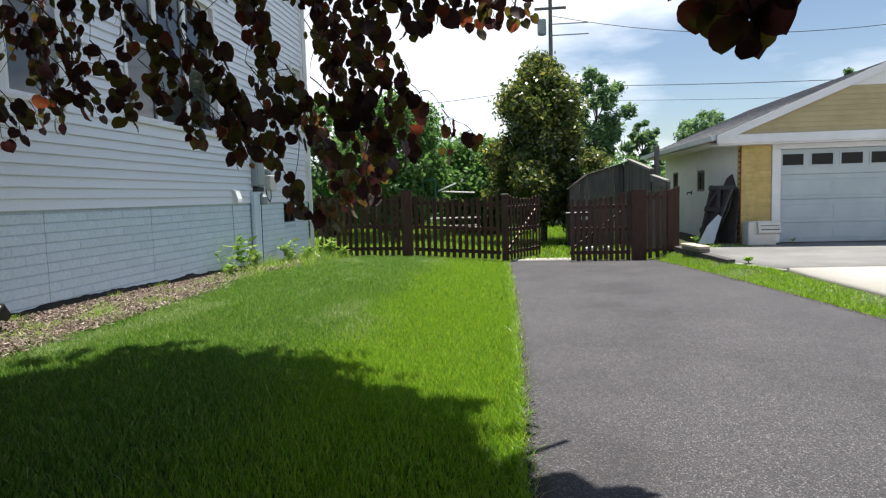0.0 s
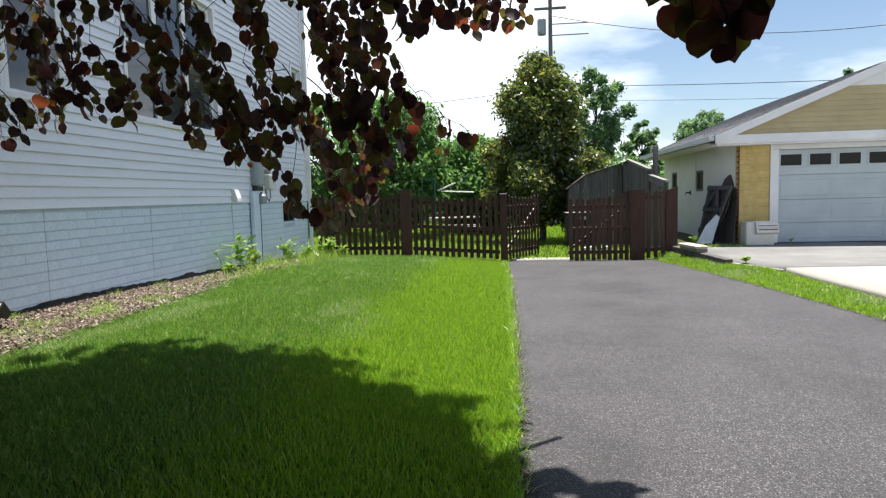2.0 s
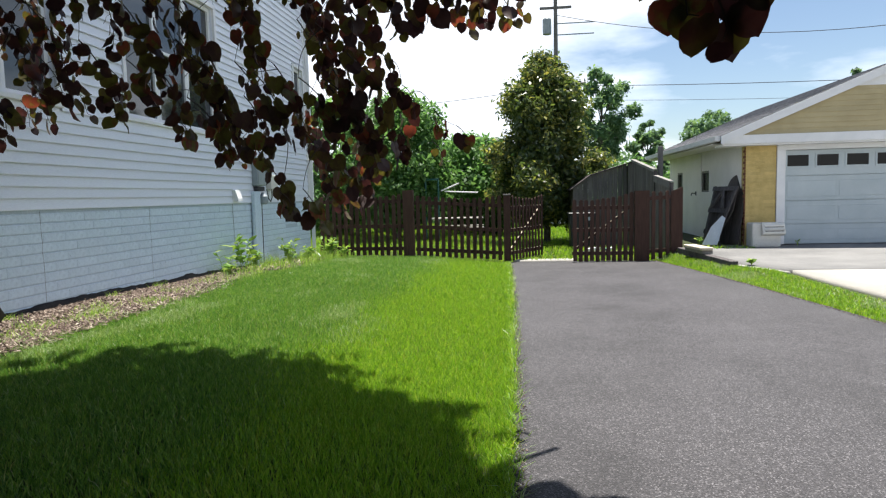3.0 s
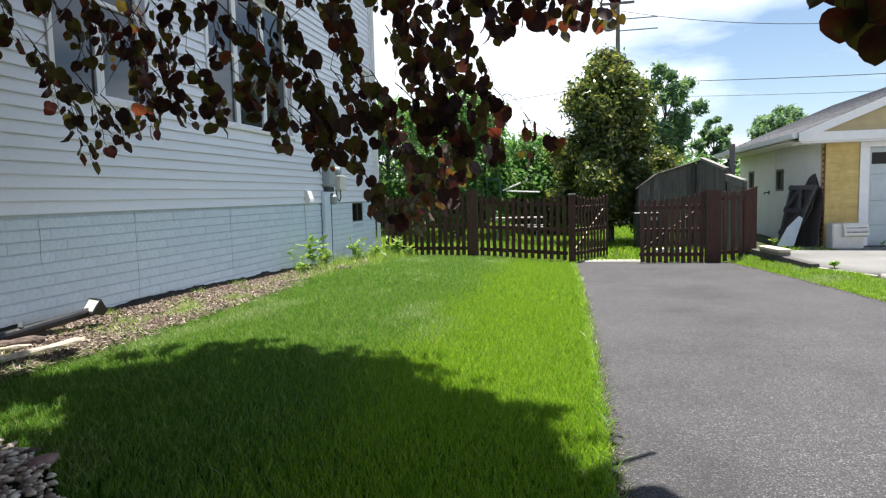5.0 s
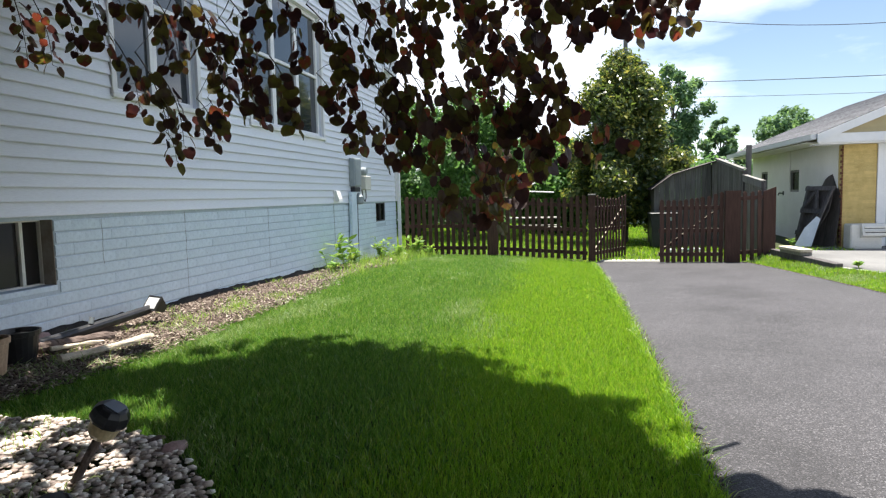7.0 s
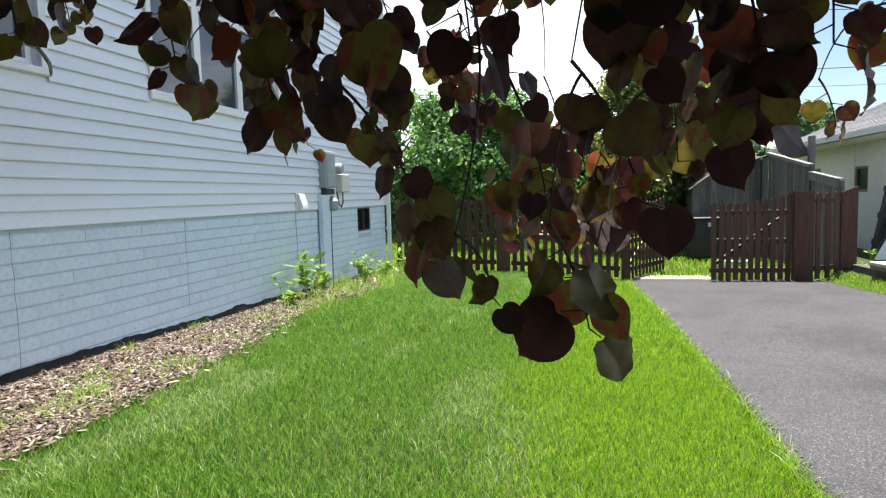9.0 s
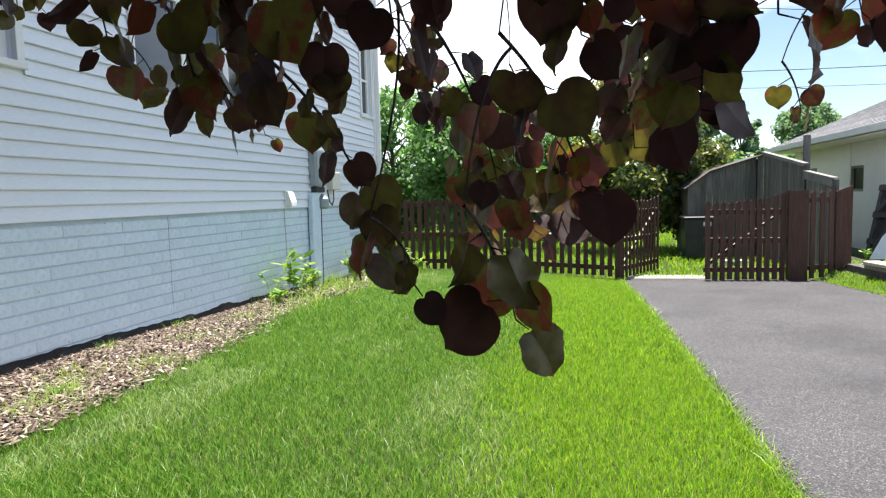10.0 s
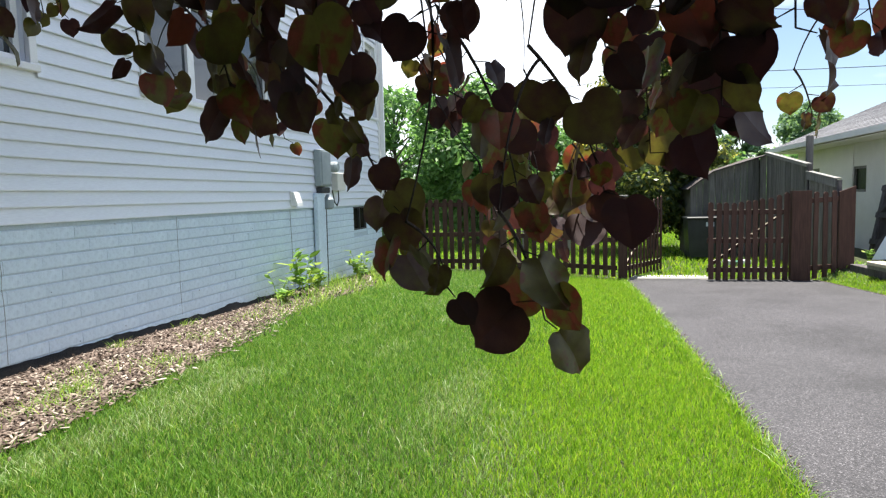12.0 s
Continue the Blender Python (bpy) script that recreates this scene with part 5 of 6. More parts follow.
def spray(tip, long, size=0.061):
    """A twig that droops outwards from the trunk, with leaves by turns on both sides."""
    q = random.Random(int(round(tip[0] * 100)) * 7919 + int(round(tip[1] * 100)) * 104729 + int(round(tip[2] * 100)))
    tip = Vector(tip)
    out = Vector((tip.x - TRUNK.x, tip.y - TRUNK.y, 0)).normalized()
    origin = tip - out * 0.55 * long + Vector((q.uniform(-0.12, 0.12) * long, q.uniform(-0.12, 0.12) * long, 0.8 * long))
    mid = origin.lerp(tip, 0.5) + out * 0.18 * long + Vector((q.uniform(-0.1, 0.1) * long, q.uniform(-0.1, 0.1) * long, 0.14 * long))
    pts = [origin * (1 - u) ** 2 + mid * 2 * u * (1 - u) + tip * u * u for u in (i / 10 for i in range(11))]
    twig_lines.append((pts, 0.0016 + 0.004 * long))
    n = max(3, int(long / 0.034))
    for i in range(n):
        u = min(1.0, 0.15 + 0.85 * (i + 1) / n)
        k = min(9, int(u * 10))
        p = pts[k].lerp(pts[k + 1], u * 10 - k)
        d = (pts[k + 1] - pts[k]).normalized()
        side = d.cross(Vector((0, 0, 1))).normalized() * (1 if i % 2 else -1)
        o = (side + Vector((q.uniform(-0.6, 0.6), q.uniform(-0.6, 0.6), q.uniform(-0.3, 0.3)))).normalized()
        start = p + o * q.uniform(0.015, 0.045) + Vector((0, 0, -0.012))
        way = (o * 0.5 + d * 0.35 + Vector((0, 0, -0.85)) + Vector((q.uniform(-0.4, 0.4), q.uniform(-0.4, 0.4), q.uniform(-0.2, 0.35)))).normalized()
        face = Vector((0.4, 0.9, 0.1)) * q.choice((-1, 1)) + Vector((q.gauss(0, 0.62), q.gauss(0, 0.62), q.gauss(0, 0.4)))
        leaf_places.append((p, start, way, size * q.uniform(0.52, 1.28), face, q.random()))
        twig_lines.append(([p.lerp(start, k / 10) for k in range(11)], 0.0008))
    return pts


# sprays: where each one ends, and its length
OVER_BED = [(-3.03, 4.14, 2.98, 0.14), (-2.75, 4.83, 2.76, 0.55), (-3.88, 4.39, 2.74, 0.55), (-3.93, 4.22, 2.74, 0.55), (-3.02, 4.72, 2.72, 0.55), (-2.93, 3.82, 2.69, 0.55),
    (-3.19, 3.88, 2.67, 0.55), (-2.48, 4.82, 2.57, 0.14), (-2.63, 4.06, 2.56, 0.55), (-2.50, 4.45, 2.34, 0.55), (-3.03, 4.24, 2.31, 0.55), (-2.72, 4.80, 2.23, 0.30),
    (-2.95, 4.88, 2.22, 0.22), (-2.50, 3.81, 2.10, 0.55), (-2.72, 4.28, 2.08, 0.55), (-2.59, 4.00, 1.95, 0.22)]
OVER_LAWN_EDGE = [(-1.91, 4.11, 2.77, 0.55), (-2.35, 3.96, 2.62, 0.42), (-1.76, 5.11, 2.60, 0.30), (-1.83, 4.28, 2.59, 0.55), (-2.13, 4.32, 2.58, 0.55), (-2.21, 4.35, 2.42, 0.55),
    (-2.25, 5.02, 2.42, 0.22), (-2.16, 3.96, 2.34, 0.55), (-2.15, 4.84, 2.34, 0.30), (-2.05, 4.10, 2.24, 0.30), (-2.21, 4.52, 2.24, 0.30), (-1.96, 4.45, 2.18, 0.55),
    (-2.17, 3.79, 2.04, 0.30)]
OVER_LAWN = [(-1.26, 5.12, 3.13, 0.42), (-1.14, 4.17, 2.85, 0.14), (-1.49, 4.19, 2.82, 0.42), (-1.26, 5.06, 2.82, 0.42), (-1.18, 3.89, 2.39, 0.42), (-1.34, 3.93, 2.33, 0.55),
    (-1.49, 4.17, 2.22, 0.30), (-1.65, 4.83, 2.06, 0.14), (-1.44, 4.39, 2.04, 0.55), (-1.36, 4.80, 1.93, 0.42), (-1.39, 5.02, 1.92, 0.14)]
MIDDLE = [(-0.75, 4.91, 2.93, 0.55), (-0.83, 4.66, 2.93, 0.55), (-0.83, 5.17, 2.91, 0.14), (-0.80, 5.18, 2.81, 0.14), (-0.81, 3.93, 2.68, 0.55), (-1.09, 3.90, 2.54, 0.42),
    (-0.95, 4.44, 2.52, 0.55), (-0.74, 5.22, 2.44, 0.55), (-0.97, 3.84, 2.35, 0.42), (-0.83, 4.20, 2.33, 0.55), (-0.82, 5.09, 2.21, 0.14), (-0.91, 4.48, 2.13, 0.42),
    (-1.09, 4.30, 2.11, 0.55), (-0.91, 5.22, 2.04, 0.30), (-0.87, 5.04, 2.04, 0.14), (-0.83, 5.23, 1.99, 0.30), (-0.84, 4.02, 1.96, 0.55), (-1.03, 4.33, 1.95, 0.55),
    (-0.86, 4.39, 1.92, 0.42), (-1.06, 4.16, 1.88, 0.42), (-0.71, 5.05, 1.74, 0.14), (-0.83, 4.52, 1.58, 0.55)]
LOWEST = [(-0.45, 5.10, 3.05, 0.42), (-0.57, 4.86, 2.87, 0.30), (-0.57, 4.50, 2.63, 0.55), (-0.48, 4.45, 2.40, 0.30), (-0.37, 4.75, 2.39, 0.55), (-0.59, 5.11, 2.38, 0.30),
    (-0.53, 4.61, 2.34, 0.14), (-0.60, 4.15, 2.05, 0.42), (-0.65, 4.06, 1.98, 0.42), (-0.36, 4.18, 1.96, 0.42), (-0.53, 5.38, 1.90, 0.30), (-0.56, 4.98, 1.79, 0.14),
    (-0.36, 4.92, 1.78, 0.14), (-0.37, 4.74, 1.72, 0.14), (-0.36, 4.25, 1.71, 0.30), (-0.40, 4.88, 1.66, 0.14), (-0.55, 4.62, 1.65, 0.55), (-0.50, 4.97, 1.59, 0.14),
    (-0.62, 4.04, 1.56, 0.14), (-0.69, 5.24, 1.54, 0.22), (-0.46, 4.03, 1.51, 0.22)]
TOWARDS_DRIVE = [(-0.27, 4.79, 2.92, 0.55), (-0.17, 4.17, 2.71, 0.42), (0.07, 4.35, 2.66, 0.14), (-0.21, 4.35, 2.66, 0.14), (0.01, 4.04, 2.63, 0.30), (-0.21, 3.97, 2.60, 0.14),
    (-0.33, 4.72, 2.58, 0.22), (0.02, 4.13, 2.56, 0.14), (-0.06, 4.34, 2.27, 0.55), (-0.25, 4.00, 2.21, 0.42), (0.06, 4.29, 2.17, 0.14), (-0.11, 4.99, 2.15, 0.14),
    (-0.07, 4.15, 1.96, 0.55), (0.07, 3.98, 1.90, 0.14), (-0.10, 4.62, 1.88, 0.14), (-0.17, 4.19, 1.85, 0.55), (-0.22, 4.26, 1.83, 0.55), (-0.24, 4.63, 1.80, 0.55)]
OVER_DRIVE = [(0.23, 4.34, 2.75, 0.22), (0.32, 4.24, 2.69, 0.55), (0.50, 4.25, 2.68, 0.55), (0.69, 4.33, 2.68, 0.30), (0.10, 4.18, 2.67, 0.55),
    (0.37, 4.39, 2.63, 0.14), (0.50, 4.27, 2.63, 0.14), (0.64, 4.23, 2.62, 0.14), (0.22, 3.99, 2.61, 0.14), (0.20, 4.56, 2.05, 0.14),
    (0.36, 4.44, 1.94, 0.14), (0.16, 4.78, 1.88, 0.14)]
BY_DRIVE = [(0.97, 1.76, 1.935, 0.16), (1.03, 1.74, 1.90, 0.15), (1.07, 1.71, 1.925, 0.13), (1.00, 1.84, 1.995, 0.12), (0.94, 1.78, 1.985, 0.12)]
for x, y, z, long in sorted(OVER_BED + OVER_LAWN_EDGE + OVER_LAWN + MIDDLE + LOWEST + TOWARDS_DRIVE + OVER_DRIVE, key=lambda v: -v[2] - 0.8 * v[3]):
    pts = spray((x, y, z), long)
    o = pts[0]
    near = min(limb_points, key=lambda p: (p - o - Vector((0, 0, 0.2))).length)
    bend = near.lerp(o, 0.55) + Vector((r.uniform(-0.09, 0.09), r.uniform(-0.09, 0.09), r.uniform(0.0, 0.14)))
    twig_lines.append(([near * (1 - u) ** 2 + bend * 2 * u * (1 - u) + o * u * u for u in (k / 10 for k in range(11))], 0.0024))
    limb_points += pts[1:8]
for x, y, z, long in BY_DRIVE:
    pts = spray((x, y, z), long, 0.046)
    twig_lines.append(([Vector((0.75, 1.95, 2.75)).lerp(pts[0], k / 10) for k in range(11)], 0.004))
# unseen leaves added overhead to shade the lawn, and how far out they reach
REACH_X = (-3.0, -2.3, -2.1, -1.6, -1.0, -0.75, -0.53, -0.16, 0.21, 0.34, 0.48, 0.6, 0.8, 1.15, 1.25, 2.0)
REACH_Y = (4.30, 4.40, 5.00, 4.85, 5.30, 5.05, 4.60, 4.35, 4.15, 3.80, 3.34, 3.15, 3.25, 3.02, 2.40, 2.2)
q = random.Random(77)
made = 0
while made < 62000:
    x, y, z = q.uniform(-5.4, 3.2), q.uniform(-4.6, 5.6), q.uniform(1.3, 5.3)
    if z < 2.2 and not (y < -0.4 or (x < -2.0 and y < 0.5)):
        continue
    # wider beside and behind the camera, added only to block sky light
    e = ((x + 1.9) / (4.3 if x < 0.6 or y > 2.9 else 5.4)) ** 2 + ((y - 0.5) / 5.6) ** 2 + ((z - 2.7 - 0.2 * max(0.0, y - 1)) / 2.3) ** 2
    if e > (1.35 if x > -0.9 and y > 2.0 else 1.0):
        continue
    if z < 1.9 + 0.345 * max(0.0, y) and y > -0.5:
        continue
    gap = noise.noise(Vector((x, y - 0.185 * z, 0.3 * z)) * 1.9) + 0.6 * noise.noise(Vector((x, y - 0.185 * z, 7.0)) * 4.3)
    reach = float(np.interp(x, REACH_X, REACH_Y))
    inside = reach + 0.20 + 0.45 * gap - 0.75 * abs(noise.noise(Vector((2.9 * x, 1.4 * (y - 0.185 * z), 0.4)))) - (y - 0.185 * (z - 0.5))
    if inside < 0 or gap < (-0.30 if x < -0.6 else -0.5) or q.random() > (0.06 + inside / 0.45 if x < 0.6 or y < 2.2 else 0.16):
        continue
    if (x + 2.4) ** 2 + (y - 0.185 * (z - 0.55) - 2.45) ** 2 < 0.72 ** 2 and q.random() < 0.93:
        continue                                   # a gap that lets sun on to the pebbles
    p = Vector((x, y, z))
    flat = z > 2.2 + 0.42 * max(0.0, y)
    way = Vector((q.uniform(-1, 1), q.uniform(-1, 1), q.uniform(-0.5, 0.0) if flat else q.uniform(-1.2, -0.1))).normalized()
    leaf_places.append((p, p + way * 0.02, way, (0.075 if not flat else 0.125) * q.uniform(0.8, 1.5), -1 if flat else q.uniform(0, 6.28), q.random()))
    made += 1

twigs = bmesh.new()
for pts, rad in twig_lines:
    tube([T(p) for p in pts], [rad * (1 - 0.75 * i / 10) + 0.0008 for i in range(11)], 5, twigs, caps=False)
tagged(part("twig_work", twigs, M_BARK, redbud), kind="stuff")


def leaf_matrix(start, way, size, spin):
    y = way
    if isinstance(spin, Vector):
        z = (spin - y * spin.dot(y)).normalized()
        x = y.cross(z)
        return Matrix(((x.x, y.x, z.x), (x.y, y.y, z.y), (x.z, y.z, z.z))) * (size * 1.35), start
    x = y.orthogonal().normalized()
    x = Matrix.Rotation(spin, 3, y) @ x if spin >= 0 else Vector((y.y, -y.x, 0.0)).normalized()
    z = x.cross(y)
    return Matrix(((x.x, y.x, z.x), (x.y, y.y, z.y), (x.z, y.z, z.z))) * (size * 1.35), start


kept = []
for pl in leaf_places:
    c = pl[1] + pl[2] * pl[3] * 0.6
    along = max(0.0, min(1.0, ((c.x - 0.6) * -1.0 + (c.y - 0.5) * 2.55) / 7.5))
    if (c - Vector((0.6 - along, 0.5 + 2.55 * along, 1.67))).length < 0.78:
        continue                                   # the crown is open here
    kept.append(pl)
order = sorted(range(len(kept)), key=lambda i: (kept[i][1] - Vector((-0.4, 4.35, 1.75))).length)
single = set(order[:260])
lv, lf, count = [], [], 0
FINE_V, FINE_F = fine_leaf(16)
leaf_meshes = [mesh_np("leaf", FINE_V * np.array([w, 1.0, k]), FINE_F, M_PURPLE_ONE) for w, k in ((1.0, 0.5), (0.97, 0.9), (0.93, 1.4), (1.05, -0.6), (0.88, 2.0))]
for m in leaf_meshes:
    for pl in m.polygons:
        pl.use_smooth = True
for i, (p, start, way, size, spin, kk) in enumerate(kept):
    m3, at = leaf_matrix(start, way, size, spin)
    if i in single:
        ob = new("leaf", leaf_meshes[int(kk * 4.99)])
        ob.parent = redbud
        mm = m3.to_4x4()
        mm.translation = T(at)
        ob.matrix_basis = mm
    else:
        a = np.array(m3)
        shape, faces = (ROUGH_V, ROUGH_F) if at.z > 2.2 + 0.3 * max(0.0, at.y) or at.y < 0.5 else (LEAF_V, LEAF_F)
        lf.append(faces + count)
        count += len(shape)
        lv.append((shape * np.array([0.85 + 0.25 * kk, 1.0, 0.4 + 2.0 * kk])) @ a.T + np.array(T(at)))
me = mesh_np("crown", np.concatenate(lv), np.concatenate(lf), M_PURPLE)
for pl in me.polygons:
    pl.use_smooth = True
crown = tagged(new("crown", me), kind="stuff")
crown.parent = redbud

# ---- grass ----
def blades(name, xy, height, width, mat, seed, lean=0.5, label="", segs=2, zlift=-0.02):
    """Grass blades standing on the ground at the places xy."""
    r = np.random.RandomState(seed)
    n = len(xy)
    z = ground_z(xy[:, 0], xy[:, 1]) + zlift
    base = np.c_[xy, z]
    a = r.rand(n) * 2 * np.pi
    d = np.c_[np.cos(a), np.sin(a), np.zeros(n)]
    b = r.rand(n) * 2 * np.pi
    s = np.c_[np.cos(b), np.sin(b), np.zeros(n)]
    h = height * (0.55 + 0.8 * r.rand(n))[:, None]
    w = width * (0.7 + 0.6 * r.rand(n))[:, None]
    bend = lean * (0.3 + r.rand(n))[:, None] * h
    up = np.array([0, 0, 1.0])
    p0, p1 = base - s * w / 2, base + s * w / 2
    m = base + up * h * 0.6 + d * bend * 0.35
    m0, m1 = m - s * w * 0.4, m + s * w * 0.4
    tip = base + up * h * 0.95 + d * bend
    v = np.stack([p0, p1, m0, m1, tip], 1).reshape(-1, 3)
    k = (np.arange(n) * 5)[:, None]
    f = np.concatenate([k + np.array([0, 1, 3]), k + np.array([0, 3, 2]), k + np.array([2, 3, 4])], 0)
    return tagged(new(name, mesh_np(name, v, f, mat)), label, "grass", kind="stuff")


gr = np.random.RandomState(9)


def scatter(n, x0, x1, y0, y1, keep):
    p = np.c_[gr.uniform(x0, x1, n), gr.uniform(y0, y1, n)]
    return p[keep(p[:, 0], p[:, 1])]


bed = np.vectorize(lambda v: BED_EDGE(v))
def on_lawn(x, y):
    ring = (x + 2.6) ** 2 + (y - 1.15) ** 2 > 1.72 ** 2
    return (x < drive_left(y) + 0.02) & (x > bed(y) - 0.05) & ring


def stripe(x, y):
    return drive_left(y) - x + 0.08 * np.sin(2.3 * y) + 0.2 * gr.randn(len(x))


# share of pale blades that stand in for streaks of sun glint
def dry_glint(x, y):
    v = np.sin(1.9 * x + 0.7) * np.sin(0.9 * y + 1.3 * x) + 0.6 * np.sin(3.1 * x - 0.7 * y + 2)
    v = v + 0.8 * np.sin(6.3 * x + 0.9 * y) * np.sin(1.9 * y - 2.7 * x + 1) + 0.5 * np.sin(9.1 * x + 3.3 * y) * np.sin(5.7 * y - 3.9 * x)
    return 0.06 + 0.62 * smooth(0.3, 1.7, v)


def lawn(n, y0, y1, h, w, seed, label):
    p = scatter(n, -4.2, 0.66, y0, y1, on_lawn)
    p = p[gr.rand(len(p)) < 0.70 + 0.30 * smooth(3.3, 4.5, p[:, 1] + 0.3 * p[:, 0])]      # thin under the tree, so that bare dark soil deepens the shade
    # brighter, yellower strip along the driveway edge
    yellowish = stripe(p[:, 0], p[:, 1]) < 1.45
    pale = (gr.rand(len(p)) < dry_glint(p[:, 0], p[:, 1])) & ~yellowish
    blades("grass", p[yellowish], h, w, M_GRASS_YELLOW, seed, 0.6, "bright yellow-green mown grass " + label)
    blades("grass", p[~yellowish & ~pale], h, w, M_GRASS, seed + 1, 0.6, "thick mown green grass " + label)
    blades("grass", p[pale], h * 0.95, w, M_GRASS_DRY_GLINT, seed + 2, 0.8, "pale blades standing in for sun glints in the lawn " + label)


lawn(250000, 2.3, 5.4, 0.050, 0.0042, 70, "beside the driveway")
lawn(150000, 5.4, 8.5, 0.048, 0.0042, 75, "between house and driveway")
lawn(36000, -4.5, 2.3, 0.052, 0.007, 90, "under the purple tree")
lawn(150000, 8.5, 15.3, 0.058, 0.007, 80, "in front of the picket fence")
edge = np.c_[drive_left(ey := gr.uniform(2.4, 15.3, 4500)) + 0.025 * gr.randn(4500), ey]
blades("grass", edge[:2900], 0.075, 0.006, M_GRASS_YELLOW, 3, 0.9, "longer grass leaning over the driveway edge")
blades("grass", edge[2900:] + np.array([0.03, 0.0]), 0.06, 0.006, M_GRASS_DRY_GLINT, 8, 1.3, "pale dry grass ends along the driveway edge")
right = scatter(45000, 3.7, 5.06, 5.5, 15.6, lambda x, y: (x > drive_right(y) - 0.01) & (x < apron_left(y) - 0.10 - 0.12 * smooth(11.5, 12.5, y)))
poor = gr.rand(len(right)) < 0.15 + 0.6 * smooth(-0.2, 0.9, np.sin(2.1 * right[:, 1]) * np.sin(3.3 * right[:, 0] + 0.9 * right[:, 1]) + 0.4 * np.sin(5.7 * right[:, 1]))
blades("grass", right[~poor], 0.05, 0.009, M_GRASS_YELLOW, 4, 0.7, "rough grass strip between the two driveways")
blades("grass", right[poor], 0.045, 0.009, M_GRASS_DRY_GLINT, 6, 0.9, "dry patches in the rough grass strip")
back = scatter(60000, -9.0, 6.0, 15.5, 33.0, lambda x, y: (y < 33) & ~((x > 5.0) & (y > 16)))
blades("grass", back, 0.10, 0.02, M_GRASS_YELLOW, 5, 0.7, "bright lawn in the back yard")

# ---- mulch, pebbles, weeds and what lies in the bed ----
def chips(name, xy, size, mat, seed, label, category, thick=0.3, zlift=0.02, long=3.4):
    r = np.random.RandomState(seed)
    n = len(xy)
    base = np.array([[-1, -1, -1], [1, -1, -1], [1, 1, -1], [-1, 1, -1], [-.8, -.7, 1], [.7, -.8, 1], [.8, .7, 1], [-.7, .8, 1]], float) * 0.5
    q = np.array([[0, 3, 2, 1], [4, 5, 6, 7], [0, 1, 5, 4], [1, 2, 6, 5], [2, 3, 7, 6], [3, 0, 4, 7]])
    s = size * (0.5 + r.rand(n))
    dims = np.c_[s * long * (0.6 + 0.8 * r.rand(n)), s, s * thick]
    v = base[None] * dims[:, None, :] * (1 + 0.25 * r.randn(n, 8, 3))
    yaw, tilt = r.rand(n) * 6.28, 0.35 * r.randn(n)
    c, sn = np.cos(tilt)[:, None], np.sin(tilt)[:, None]
    v = np.stack([v[..., 0] * c - v[..., 2] * sn, v[..., 1], v[..., 0] * sn + v[..., 2] * c], -1)
    c, sn = np.cos(yaw)[:, None], np.sin(yaw)[:, None]
    v = np.stack([v[..., 0] * c - v[..., 1] * sn, v[..., 0] * sn + v[..., 1] * c, v[..., 2]], -1)
    z = ground_z(xy[:, 0], xy[:, 1]) + zlift
    v += np.c_[xy, z][:, None, :]
    f = (q[None] + (np.arange(n) * 8)[:, None, None]).reshape(-1, 4)
    return tagged(new(name, mesh_np(name, v.reshape(-1, 3), f, mat)), label, category, kind="stuff")


bedp = scatter(36000, -4.29, -3.0, 2.4, 11.5, lambda x, y: (x < bed(y) + 0.08 * gr.randn(len(x))))
chips("mulch", bedp, 0.013, M_CHIP, 31, "brown and grey wood-chip mulch along the foundation", "mulch")
dirt = scatter(4000, -4.25, -3.5, 10.5, 14.8, lambda x, y: (x < bed(y) + 0.3))
chips("mulch", dirt, 0.03, M_CHIP, 32, "dry pale litter at the end of the bed", "mulch")
grit = np.c_[drive_left(ey := gr.uniform(2.2, 15.3, 1500)) + 0.03 + 0.03 * np.abs(gr.randn(1500)), ey]
chips("grit", grit, 0.006, M_CHIP, 35, "pale grit and crumbs along the driveway edge", "grit", 0.5, 0.004, 1.3)
grit = np.c_[drive_right(ey := gr.uniform(5.5, 15.3, 900)) - 0.02 - 0.03 * np.abs(gr.randn(900)), ey]
chips("grit", grit, 0.007, M_CHIP, 36, "pale grit along the far driveway edge", "grit", 0.5, 0.004, 1.3)
ring = scatter(26000, -4.3, -0.8, -0.6, 3.0, lambda x, y: ((x + 2.6) ** 2 + (y - 1.15) ** 2 < 1.72 ** 2) & ((y > 1.2) | (gr.rand(len(x)) < 0.45)))


def pebbles(xy, seed):
    r = np.random.RandomState(seed)
    bmp = bmesh.new()
    bmesh.ops.create_icosphere(bmp, subdivisions=1, radius=1.0)
    bmp.verts.ensure_lookup_table()
    base = np.array([v.co[:] for v in bmp.verts])
    tri = np.array([[v.index for v in f.verts] for f in bmp.faces])
    bmp.free()
    n = len(xy)
    s = 0.0128 * (0.5 + 1.2 * r.rand(n))
    v = base[None] * (1 + 0.12 * r.randn(n, len(base), 1)) * (np.c_[s * 1.35, s, s * 0.55])[:, None, :]
    yaw = r.rand(n) * 6.28
    c, sn = np.cos(yaw)[:, None], np.sin(yaw)[:, None]
    v = np.stack([v[..., 0] * c - v[..., 1] * sn, v[..., 0] * sn + v[..., 1] * c, v[..., 2]], -1)
    v += np.c_[xy, ground_z(xy[:, 0], xy[:, 1]) + 0.005 + 0.018 * r.rand(n)][:, None, :]
    f = (tri[None] + (np.arange(n) * len(base))[:, None, None]).reshape(-1, 3)
    return tagged(new("pebbles", mesh_np("pebbles", v.reshape(-1, 3), f, M_PEBBLE)), "pale river pebbles spread round the foot of the tree", "pebbles", kind="stuff")


pebbles(ring, 33)


